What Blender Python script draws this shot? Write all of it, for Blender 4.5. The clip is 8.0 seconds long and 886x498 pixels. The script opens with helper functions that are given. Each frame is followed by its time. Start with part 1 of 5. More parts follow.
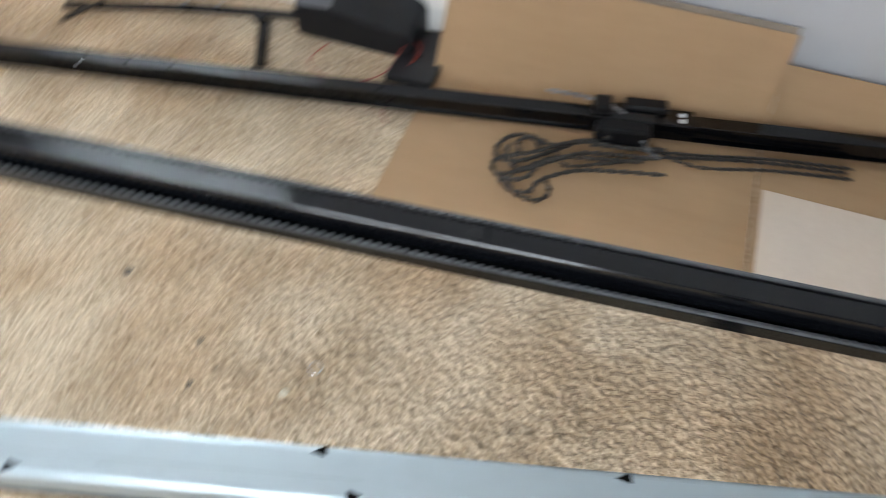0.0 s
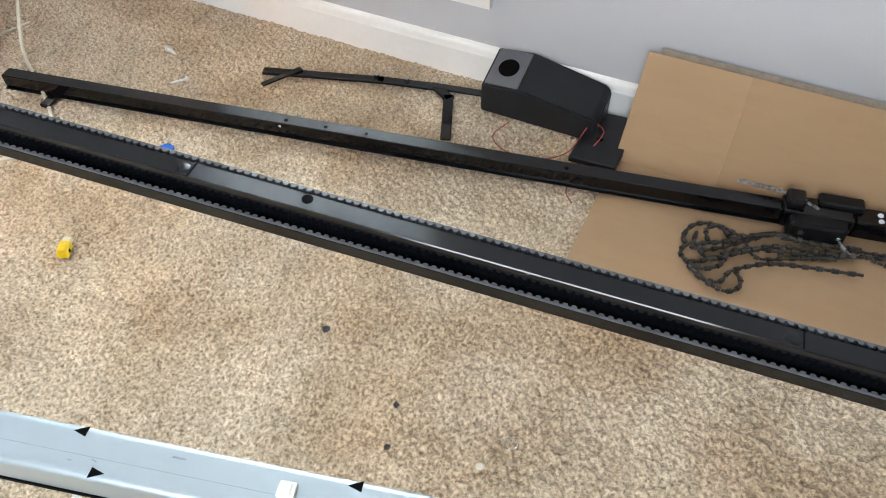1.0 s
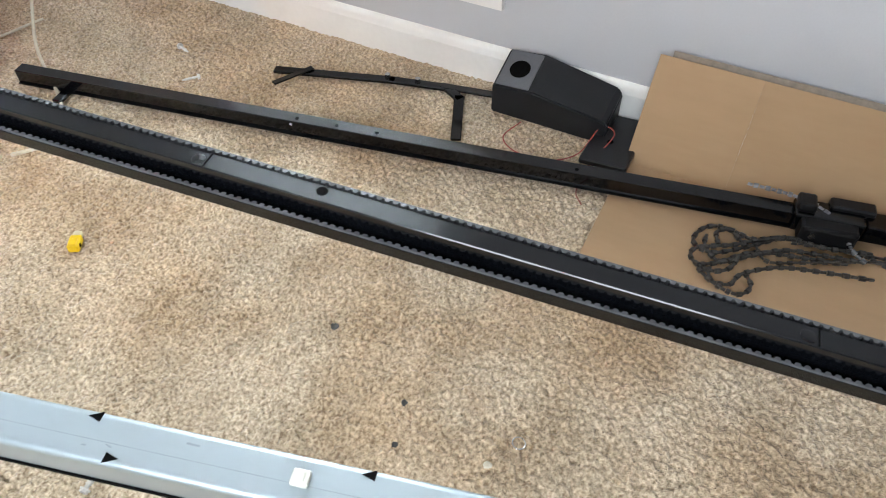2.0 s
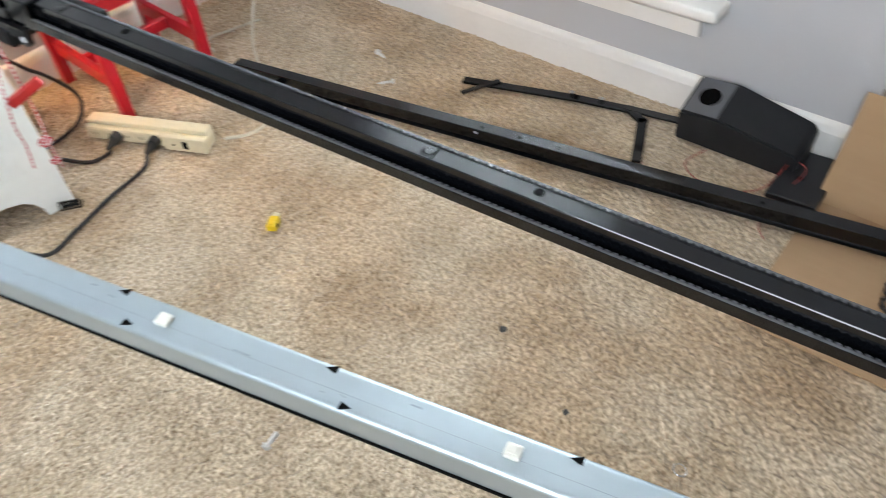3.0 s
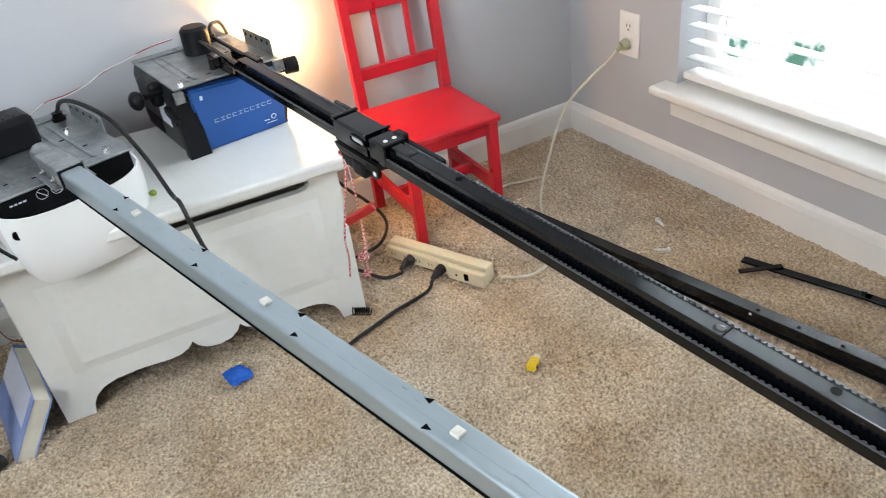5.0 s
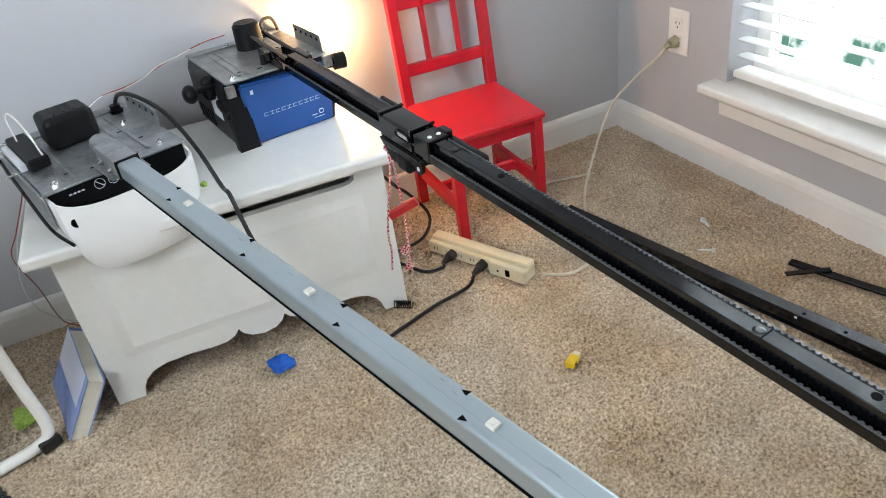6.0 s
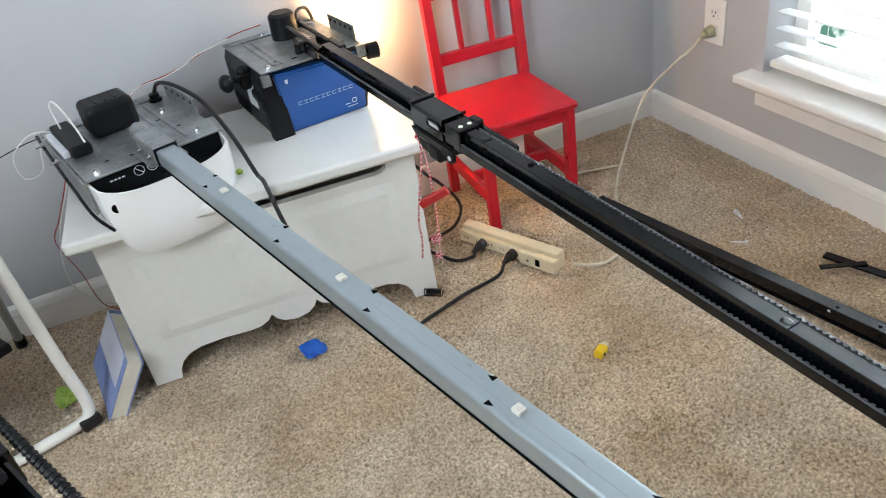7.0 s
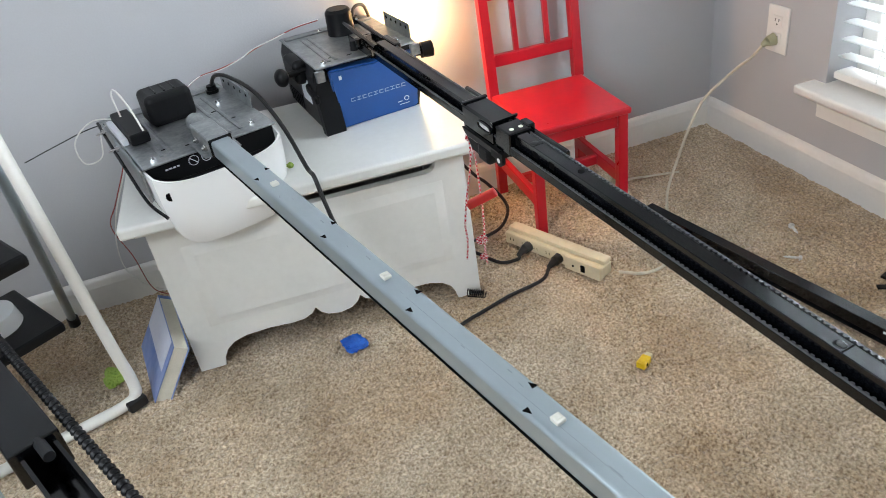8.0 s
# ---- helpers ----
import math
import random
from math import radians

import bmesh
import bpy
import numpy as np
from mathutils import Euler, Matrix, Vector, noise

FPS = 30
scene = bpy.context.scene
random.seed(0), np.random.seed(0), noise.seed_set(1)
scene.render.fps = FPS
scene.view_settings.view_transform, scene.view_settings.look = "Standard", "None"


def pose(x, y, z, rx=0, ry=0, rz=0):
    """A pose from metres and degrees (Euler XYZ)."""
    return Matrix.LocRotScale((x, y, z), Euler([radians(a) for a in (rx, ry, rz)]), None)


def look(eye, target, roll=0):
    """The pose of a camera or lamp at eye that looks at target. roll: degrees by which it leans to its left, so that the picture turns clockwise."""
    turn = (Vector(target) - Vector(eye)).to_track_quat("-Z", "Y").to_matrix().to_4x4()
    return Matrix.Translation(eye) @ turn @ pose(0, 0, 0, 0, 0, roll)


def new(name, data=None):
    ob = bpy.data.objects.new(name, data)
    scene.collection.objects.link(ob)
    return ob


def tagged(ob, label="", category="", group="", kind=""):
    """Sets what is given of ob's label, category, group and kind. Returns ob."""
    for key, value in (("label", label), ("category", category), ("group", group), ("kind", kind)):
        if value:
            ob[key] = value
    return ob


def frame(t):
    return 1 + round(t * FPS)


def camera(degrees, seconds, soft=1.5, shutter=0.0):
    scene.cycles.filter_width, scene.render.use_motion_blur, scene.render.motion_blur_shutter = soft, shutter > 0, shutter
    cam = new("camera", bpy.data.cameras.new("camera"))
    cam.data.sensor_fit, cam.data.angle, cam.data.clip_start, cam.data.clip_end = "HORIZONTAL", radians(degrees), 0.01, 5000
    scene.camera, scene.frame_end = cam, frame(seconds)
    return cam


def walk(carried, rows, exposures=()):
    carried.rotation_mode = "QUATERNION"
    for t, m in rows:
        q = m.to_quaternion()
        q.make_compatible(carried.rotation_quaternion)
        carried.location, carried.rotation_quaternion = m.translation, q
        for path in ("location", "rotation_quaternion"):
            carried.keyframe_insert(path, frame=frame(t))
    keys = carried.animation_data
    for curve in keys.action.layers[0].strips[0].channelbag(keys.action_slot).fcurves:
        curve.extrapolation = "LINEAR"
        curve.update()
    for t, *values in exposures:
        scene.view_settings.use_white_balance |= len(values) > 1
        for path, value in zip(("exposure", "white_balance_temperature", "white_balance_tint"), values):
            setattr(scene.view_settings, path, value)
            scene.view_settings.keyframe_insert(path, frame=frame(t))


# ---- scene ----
cam = camera(61.3, 8.0, soft=0.5, shutter=0.5)
PATH = [
    (0, (-1.139, -1.891, 0.91), (-0.003, -1.544, -0.698), 2.1),
    (0.2, (-1.152, -1.834, 0.907), (-0.1, -1.445, -0.749), 6.8),
    (0.5, (-1.174, -1.76, 0.931), (-0.025, -1.208, -0.611), 0.6),
    (1, (-1.203, -1.721, 0.93), (-0.015, -1.142, -0.572), -0.4),
    (1.2, (-1.199, -1.727, 0.936), (0.004, -1.155, -0.556), 0.5),
    (2.3, (-1.226, -1.711, 0.921), (-0.054, -1.085, -0.575), -1.0),
    (2.5, (-1.238, -1.706, 0.926), (-0.099, -1.02, -0.567), -2.3),
    (3, (-1.275, -1.683, 0.938), (-0.246, -0.765, -0.51), -4.6),
    (3.5, (-1.3, -1.672, 0.961), (-0.341, -0.602, -0.43), -5.1),
    (4, (-1.31, -1.678, 0.97), (-0.404, -0.476, -0.347), -6.0),
    (4.5, (-1.334, -1.691, 0.993), (-0.535, -0.279, -0.177), -8.2),
    (4.7, (-1.338, -1.683, 0.983), (-0.556, -0.217, -0.131), -8.1),
    (6, (-1.343, -1.696, 0.99), (-0.698, -0.148, -0.101), -8.6),
    (6.5, (-1.34, -1.703, 0.995), (-0.734, -0.146, -0.105), -9.2),
    (7, (-1.345, -1.708, 0.995), (-0.785, -0.136, -0.107), -9.6),
    (7.5, (-1.348, -1.706, 0.997), (-0.848, -0.11, -0.101), -9.5),
    (8, (-1.344, -1.704, 0.998), (-0.894, -0.088, -0.092), -9.2),
]
walk(cam, [(t, look(eye, target, roll)) for t, eye, target, roll in PATH],
     [(0, 0.24), (1.0, 0.32), (2.5, 0.22), (3.5, -0.09), (4.5, -0.20), (6.0, -0.36), (7.0, -0.38), (8.0, -0.43)])
WINDOW_W, FAR_W, BULB_W, GARDEN = 92.0, 74.0, 8.5, 5.0
# ---------------------------------------------------------------- light
world = bpy.data.worlds.new("sky_world")
scene.world = world
world.use_nodes = True
wn = world.node_tree
sky = wn.nodes.new("ShaderNodeTexSky")
sky.sky_type, sky.sun_disc = "NISHITA", False
sky.sun_elevation, sky.sun_rotation = radians(48), radians(60)
wn.links.new(sky.outputs["Color"], wn.nodes["Background"].inputs["Color"])
wn.nodes["Background"].inputs["Strength"].default_value = 0.12


def lamp(name, kind, m, energy, color, size=0.1, size_y=None, spread=None):
    data = bpy.data.lights.new(name, kind)
    data.energy, data.color = energy, color
    if kind == "AREA":
        data.shape, data.size, data.size_y = "RECTANGLE", size, size_y or size
        if spread:
            data.spread = radians(spread)
    elif kind == "SUN":
        data.angle = radians(size)
    else:
        data.shadow_soft_size = size
    ob = new(name, data)
    ob.matrix_world = m
    return ob


sun = lamp("sun", "SUN", look((3, -2.4, 4.2), (0, 0, 0)), 2.0, (1.0, 0.95, 0.88), 0.6)
# daylight of the blinds window, of the window across the room, and the lit opener bulb
lamp("window_daylight", "AREA", look((0.30, -0.83, 1.48), (-1.0, -0.83, 0.95)), WINDOW_W, (0.78, 0.89, 1.0), 0.8, 1.6)
lamp("far_window_daylight", "AREA", look((-2.80, -1.9, 1.45), (-1.3, -0.8, 0.4)), FAR_W, (0.85, 0.925, 1.0), 1.2, 1.3)
lamp("bulb_light", "POINT", pose(-0.886, -0.040, 0.505), BULB_W, (1.0, 0.56, 0.22), 0.02)

# ---------------------------------------------------------------- materials


def surface(name, a, b=None, scale=6.0, rough=0.5, metal=0.0, bump=0.0, fine=120.0, rvar=0.08, spec=0.5, coat=0.0,
            stretch=None, grain=0.35, glow=None):
    """Two-scale procedural surface: broad stains from a to b, fine grain in colour, roughness and relief."""
    m = bpy.data.materials.new(name)
    m.use_nodes = True
    nt, nodes = m.node_tree, m.node_tree.nodes
    sh = nodes["Principled BSDF"]
    b = b or tuple(min(1.0, c * 0.86) for c in a)
    co = nodes.new("ShaderNodeTexCoord")
    src = co.outputs["Object"]
    if stretch:
        mp = nodes.new("ShaderNodeMapping")
        mp.inputs["Scale"].default_value = stretch
        nt.links.new(src, mp.inputs["Vector"])
        src = mp.outputs["Vector"]
    big, small = nodes.new("ShaderNodeTexNoise"), nodes.new("ShaderNodeTexNoise")
    for node, sc, det in ((big, scale, 4.0), (small, fine, 3.0)):
        node.inputs["Scale"].default_value, node.inputs["Detail"].default_value = sc, det
        nt.links.new(src, node.inputs["Vector"])
    mixf = nodes.new("ShaderNodeMix")
    mixf.data_type = "FLOAT"
    mixf.inputs[0].default_value = grain
    nt.links.new(big.outputs["Fac"], mixf.inputs[2])
    nt.links.new(small.outputs["Fac"], mixf.inputs[3])
    ramp = nodes.new("ShaderNodeValToRGB")
    ramp.color_ramp.elements[0].position, ramp.color_ramp.elements[1].position = 0.33, 0.67
    ramp.color_ramp.elements[0].color, ramp.color_ramp.elements[1].color = (*b, 1), (*a, 1)
    nt.links.new(mixf.outputs[0], ramp.inputs["Fac"])
    nt.links.new(ramp.outputs["Color"], sh.inputs["Base Color"])
    mr = nodes.new("ShaderNodeMapRange")
    mr.inputs["To Min"].default_value, mr.inputs["To Max"].default_value = max(0.02, rough - rvar), min(1, rough + rvar)
    nt.links.new(mixf.outputs[0], mr.inputs["Value"])
    nt.links.new(mr.outputs["Result"], sh.inputs["Roughness"])
    sh.inputs["Metallic"].default_value = metal
    sh.inputs["Specular IOR Level"].default_value = spec
    sh.inputs["Coat Weight"].default_value = coat
    if bump:
        bp = nodes.new("ShaderNodeBump")
        bp.inputs["Strength"].default_value, bp.inputs["Distance"].default_value = bump, 0.002
        nt.links.new(small.outputs["Fac"], bp.inputs["Height"])
        nt.links.new(bp.outputs["Normal"], sh.inputs["Normal"])
    if glow:
        sh.inputs["Emission Color"].default_value, sh.inputs["Emission Strength"].default_value = (*glow[0], 1), glow[1]
    return m


WALL = surface("wall_paint", (0.47, 0.47, 0.48), (0.44, 0.44, 0.45), 3, 0.75, bump=0.15, fine=260)
CEIL = surface("ceiling_paint", (0.80, 0.79, 0.77), (0.76, 0.75, 0.73), 3, 0.85, bump=0.2, fine=200)
TRIM = surface("trim_paint", (0.80, 0.78, 0.74), (0.74, 0.72, 0.68), 9, 0.38, bump=0.06, fine=90)
CHESTP = surface("chest_paint", (0.80, 0.80, 0.76), (0.73, 0.73, 0.69), 8, 0.35, bump=0.05, fine=70)
RED = surface("red_paint", (0.52, 0.010, 0.022), (0.45, 0.008, 0.018), 12, 0.30, bump=0.05, fine=60)
BLACKM = surface("black_powder_coat", (0.0025, 0.003, 0.004), (0.0015, 0.0017, 0.0022), 14, 0.12, fine=90, rvar=0.03, spec=0.46)
BLACKP = surface("black_plastic", (0.007, 0.007, 0.008), (0.004, 0.004, 0.0045), 20, 0.45, bump=0.08, fine=350, spec=0.22)
GREYP = surface("dark_grey_plastic", (0.014, 0.0147, 0.017), (0.009, 0.0094, 0.0105), 20, 0.45, bump=0.12, fine=300, spec=0.3)
LIGHTGREYP = surface("mid_grey_plastic", (0.12, 0.122, 0.132), (0.09, 0.092, 0.10), 20, 0.4, bump=0.1, fine=300)
SCUFF = surface("scuff_marks", (0.36, 0.41, 0.44), (0.22, 0.25, 0.27), 50, 0.40, metal=0.5)
RUBBER = surface("black_rubber", (0.013, 0.0125, 0.012), (0.008, 0.0078, 0.0078), 30, 0.42, bump=0.05, fine=200)
GALV = surface("galvanised_steel", (0.44, 0.46, 0.46), (0.20, 0.215, 0.22), 26, 0.36, metal=0.8, bump=0.05, fine=140, rvar=0.12)
RAILS = surface("brushed_zinc_rail", (0.41, 0.475, 0.505), (0.375, 0.437, 0.465), 12, 0.40, metal=0.75, bump=0.015, fine=150, rvar=0.05, stretch=(1, 0.35, 1))
CHROME = surface("bright_steel", (0.72, 0.72, 0.72), (0.6, 0.6, 0.6), 40, 0.22, metal=1.0)
BELT = surface("drive_belt_rubber", (0.11, 0.115, 0.12), (0.07, 0.073, 0.077), 60, 0.22, rvar=0.06, spec=0.5)
CHAIN = surface("oiled_chain_steel", (0.10, 0.095, 0.09), (0.05, 0.048, 0.045), 60, 0.33, metal=0.8, rvar=0.12)
# paler copy of the chain steel, with the light on it put into the colour
CHAINLIT = surface("lit_chain_steel", (0.34, 0.35, 0.37), (0.08, 0.083, 0.088), 60, 0.36, metal=0.8, rvar=0.1)
BLUEP = surface("blue_plastic", (0.010, 0.075, 0.28), (0.008, 0.064, 0.24), 10, 0.36, bump=0.06, fine=300)
WHITEP = surface("white_lens_plastic", (0.82, 0.825, 0.81), (0.815, 0.82, 0.805), 3, 0.26, fine=40, rvar=0.02, grain=0.1)
ZINC = surface("zinc_screw", (0.78, 0.77, 0.74), (0.55, 0.54, 0.52), 60, 0.3, metal=0.5)
CLIPW = surface("ivory_clip_plastic", (0.70, 0.68, 0.60), (0.58, 0.56, 0.49), 40, 0.4)
PRINT = surface("white_print", (0.75, 0.77, 0.80), (0.68, 0.70, 0.74), 30, 0.5)
MARK = surface("pale_blue_print", (0.36, 0.42, 0.56), (0.30, 0.36, 0.50), 30, 0.5)
CREAM = surface("cream_plastic", (0.66, 0.58, 0.40), (0.58, 0.50, 0.34), 15, 0.4, bump=0.05, fine=120)
CORDW = surface("cream_cord", (0.62, 0.57, 0.45), (0.52, 0.47, 0.36), 30, 0.5)
PLUGG = surface("olive_cream_plug", (0.40, 0.39, 0.25), (0.34, 0.33, 0.21), 30, 0.45)
CARD = surface("cardboard", (0.40, 0.262, 0.150), (0.35, 0.225, 0.125), 5, 0.85, bump=0.12, fine=60, stretch=(1, 0.2, 1), spec=0.2)
CARDGREY = surface("cardboard_cut_edge", (0.30, 0.24, 0.19), (0.22, 0.18, 0.14), 60, 0.9)
PAPER = surface("white_corrugated_sheet", (0.66, 0.56, 0.46), (0.60, 0.50, 0.41), 6, 0.8)
REDP = surface("red_handle_plastic", (0.50, 0.02, 0.02), (0.42, 0.015, 0.015), 20, 0.35)
# near-black for holes and dark parts, and for the shade strip below a rail
DARK = surface("dark_parts_and_shade", (0.003, 0.003, 0.003), (0.002, 0.002, 0.002), 30, 0.8, spec=0.05)
BOOKB = surface("book_cover_blue", (0.10, 0.19, 0.48), (0.30, 0.36, 0.58), 7, 0.35, fine=40)
BOOKW = surface("book_cover_white", (0.68, 0.69, 0.76), (0.55, 0.58, 0.70), 9, 0.35)
PAGES = surface("book_pages", (0.72, 0.68, 0.56), (0.58, 0.54, 0.44), 20, 0.9, fine=500, stretch=(1, 1, 1))
GREEN = surface("green_foam", (0.38, 0.52, 0.10), (0.24, 0.38, 0.05), 60, 0.7, bump=0.5, fine=200)
YELLOW = surface("yellow_plastic", (0.80, 0.56, 0.01), (0.70, 0.45, 0.01), 40, 0.3)
BLUEW = surface("blue_wrapper", (0.02, 0.13, 0.55), (0.01, 0.08, 0.42), 40, 0.18, bump=0.3, fine=90)
TUBEW = surface("white_enamel_tube", (0.80, 0.78, 0.72), (0.74, 0.72, 0.66), 10, 0.3)
WARMG = surface("lit_bulb", (0.9, 0.8, 0.6), (0.9, 0.8, 0.6), 5, 0.4, glow=((1.0, 0.66, 0.26), 25.0))
COPPER = surface("red_wire", (0.35, 0.05, 0.04), (0.25, 0.04, 0.03), 30, 0.5)
WHITEW = surface("white_wire", (0.75, 0.74, 0.70), (0.68, 0.66, 0.62), 30, 0.5)


def striped(name, a, b, scale):
    """Braided cord: turns of two colours round its length."""
    m = bpy.data.materials.new(name)
    m.use_nodes = True
    nt, nodes = m.node_tree, m.node_tree.nodes
    co, ch = nodes.new("ShaderNodeTexCoord"), nodes.new("ShaderNodeTexChecker")
    ch.inputs["Scale"].default_value = scale
    ch.inputs["Color1"].default_value, ch.inputs["Color2"].default_value = (*a, 1), (*b, 1)
    nt.links.new(co.outputs["Object"], ch.inputs["Vector"])
    nt.links.new(ch.outputs["Color"], nodes["Principled BSDF"].inputs["Base Color"])
    nodes["Principled BSDF"].inputs["Roughness"].default_value = 0.8
    return m


ROPE = striped("red_white_braid", (0.42, 0.012, 0.025), (0.62, 0.50, 0.47), 260)


def carpet_material():
    m = bpy.data.materials.new("beige_frieze_carpet")
    m.use_nodes = True
    nt, nodes = m.node_tree, m.node_tree.nodes
    sh = nodes["Principled BSDF"]
    co = nodes.new("ShaderNodeTexCoord")

    def noise_at(scale, detail=3.0):
        n = nodes.new("ShaderNodeTexNoise")
        n.inputs["Scale"].default_value, n.inputs["Detail"].default_value = scale, detail
        nt.links.new(co.outputs["Object"], n.inputs["Vector"])
        return n

    tuft, patch, stain = noise_at(190, 2), noise_at(7, 4), noise_at(2.6, 3)
    r1 = nodes.new("ShaderNodeValToRGB")
    r1.color_ramp.elements[0].position, r1.color_ramp.elements[1].position = 0.30, 0.68
    r1.color_ramp.elements[0].color = (0.304, 0.222, 0.144, 1)
    r1.color_ramp.elements[1].color = (0.752, 0.622, 0.456, 1)
    nt.links.new(tuft.outputs["Fac"], r1.inputs["Fac"])
    r2 = nodes.new("ShaderNodeValToRGB")
    r2.color_ramp.elements[0].position, r2.color_ramp.elements[1].position = 0.36, 0.62
    r2.color_ramp.elements[0].color, r2.color_ramp.elements[1].color = (0.77, 0.735, 0.69, 1), (1.0, 1.0, 1.0, 1)
    nt.links.new(patch.outputs["Fac"], r2.inputs["Fac"])
    r3 = nodes.new("ShaderNodeValToRGB")
    r3.color_ramp.elements[0].position, r3.color_ramp.elements[1].position = 0.36, 0.55
    r3.color_ramp.elements[0].color, r3.color_ramp.elements[1].color = (0.95, 0.87, 0.79, 1), (1.0, 1.0, 1.0, 1)
    nt.links.new(stain.outputs["Fac"], r3.inputs["Fac"])
    col = r1.outputs["Color"]
    for r in (r2, r3):
        mx = nodes.new("ShaderNodeMix")
        mx.data_type, mx.blend_type = "RGBA", "MULTIPLY"
        mx.inputs[0].default_value = 1.0
        nt.links.new(col, mx.inputs[6])
        nt.links.new(r.outputs["Color"], mx.inputs[7])
        col = mx.outputs[2]
    nt.links.new(col, sh.inputs["Base Color"])
    sh.inputs["Roughness"].default_value = 0.95
    sh.inputs["Specular IOR Level"].default_value = 0.1
    sh.inputs["Sheen Weight"].default_value = 0.25
    bp = nodes.new("ShaderNodeBump")
    bp.inputs["Strength"].default_value, bp.inputs["Distance"].default_value = 1.0, 0.004
    nt.links.new(tuft.outputs["Fac"], bp.inputs["Height"])
    nt.links.new(bp.outputs["Normal"], sh.inputs["Normal"])
    return m


CARPET = carpet_material()
SLAT = surface("blind_slat_vinyl", (0.84, 0.84, 0.83), (0.80, 0.80, 0.79), 8, 0.4)
nt = SLAT.node_tree
tl, mx = nt.nodes.new("ShaderNodeBsdfTranslucent"), nt.nodes.new("ShaderNodeMixShader")
tl.inputs["Color"].default_value = (0.85, 0.86, 0.86, 1)
mx.inputs["Fac"].default_value = 0.6
nt.links.new(nt.nodes["Principled BSDF"].outputs["BSDF"], mx.inputs[1])
nt.links.new(tl.outputs["BSDF"], mx.inputs[2])
nt.links.new(mx.outputs["Shader"], nt.nodes["Material Output"].inputs["Surface"])

# ---------------------------------------------------------------- building helpers
PLACE = {}


def thing(name, m, label, category, group="", kind=""):
    ob = new(name)
    ob.matrix_world = m
    ob.empty_display_size = 0.05
    PLACE[ob] = m.copy()
    return tagged(ob, label, category, group, kind)


def link(name, bm, mat, m=None, smooth=True):
    me = bpy.data.meshes.new(name)
    bmesh.ops.recalc_face_normals(bm, faces=bm.faces)
    if smooth:
        for f in bm.faces:
            f.smooth = True
        for e in bm.edges:
            e.smooth = len(e.link_faces) == 2 and e.calc_face_angle(0) < radians(38)
            if e.smooth and e.calc_face_angle(0) > radians(3):
                a, b = sorted(f.calc_area() for f in e.link_faces)
                e.smooth = b < 3.5 * a
    bm.to_mesh(me)
    bm.free()
    me.materials.append(mat)
    return new(name, me)


def part(name, bm, mat, parent, label="", m=None):
    """One mesh under a thing or part; m: the world pose in which bm was drawn (default: the parent's own)."""
    if m is not None:
        bm.transform(PLACE[parent].inverted() @ m)
    ob = link(name, bm, mat)
    ob.parent = parent
    PLACE[ob] = PLACE[parent]
    return tagged(ob, label) if label else ob


def solo(name, bm, mat, label, category, m=None, group="", kind=""):
    ob = link(name, bm, mat)
    ob.matrix_world = m or Matrix()
    PLACE[ob] = ob.matrix_world.copy()
    return tagged(ob, label, category, group, kind)


def box(bm, x0, x1, y0, y1, z0, z1, bevel=0.0, seg=2, m=None):
    vs = bmesh.ops.create_cube(bm, size=1)["verts"]
    for v in vs:
        v.co = Vector(((x0 + x1) / 2 + v.co.x * (x1 - x0), (y0 + y1) / 2 + v.co.y * (y1 - y0), (z0 + z1) / 2 + v.co.z * (z1 - z0)))
    if m is not None:
        bmesh.ops.transform(bm, matrix=m, verts=vs)
    if bevel:
        bmesh.ops.bevel(bm, geom=list({e for v in vs for e in v.link_edges}), offset=bevel, segments=seg, affect="EDGES", profile=0.5)
    return bm


def cyl(bm, a, b, r, r2=None, n=20, caps=True):
    a, b = Vector(a), Vector(b)
    m = Matrix.Translation((a + b) / 2) @ (b - a).to_track_quat("Z", "Y").to_matrix().to_4x4()
    bmesh.ops.create_cone(bm, cap_ends=caps, segments=n, radius1=r, radius2=r if r2 is None else r2, depth=(b - a).length, matrix=m)
    return bm


def prism(bm, pts, y0, y1, m=None):
    """A profile in x, z pushed from y0 to y1."""
    f = [bm.verts.new((x, y0, z)) for x, z in pts]
    b = [bm.verts.new((x, y1, z)) for x, z in pts]
    bm.faces.new(f)
    bm.faces.new(b[::-1])
    n = len(pts)
    for i in range(n):
        bm.faces.new((f[i], b[i], b[(i + 1) % n], f[(i + 1) % n]))
    if m is not None:
        bmesh.ops.transform(bm, matrix=m, verts=f + b)
    return bm


def smooth_path(pts, steps=8):
    p = [Vector(q) for q in pts]
    p = [p[0] * 2 - p[1]] + p + [p[-1] * 2 - p[-2]]
    out = []
    for i in range(1, len(p) - 2):
        for k in range(steps):
            t = k / steps
            a, b, c, d = p[i - 1], p[i], p[i + 1], p[i + 2]
            out.append(0.5 * ((2 * b) + (c - a) * t + (2 * a - 5 * b + 4 * c - d) * t * t + (3 * b - a - 3 * c + d) * t ** 3))
    return out + [p[-2]]


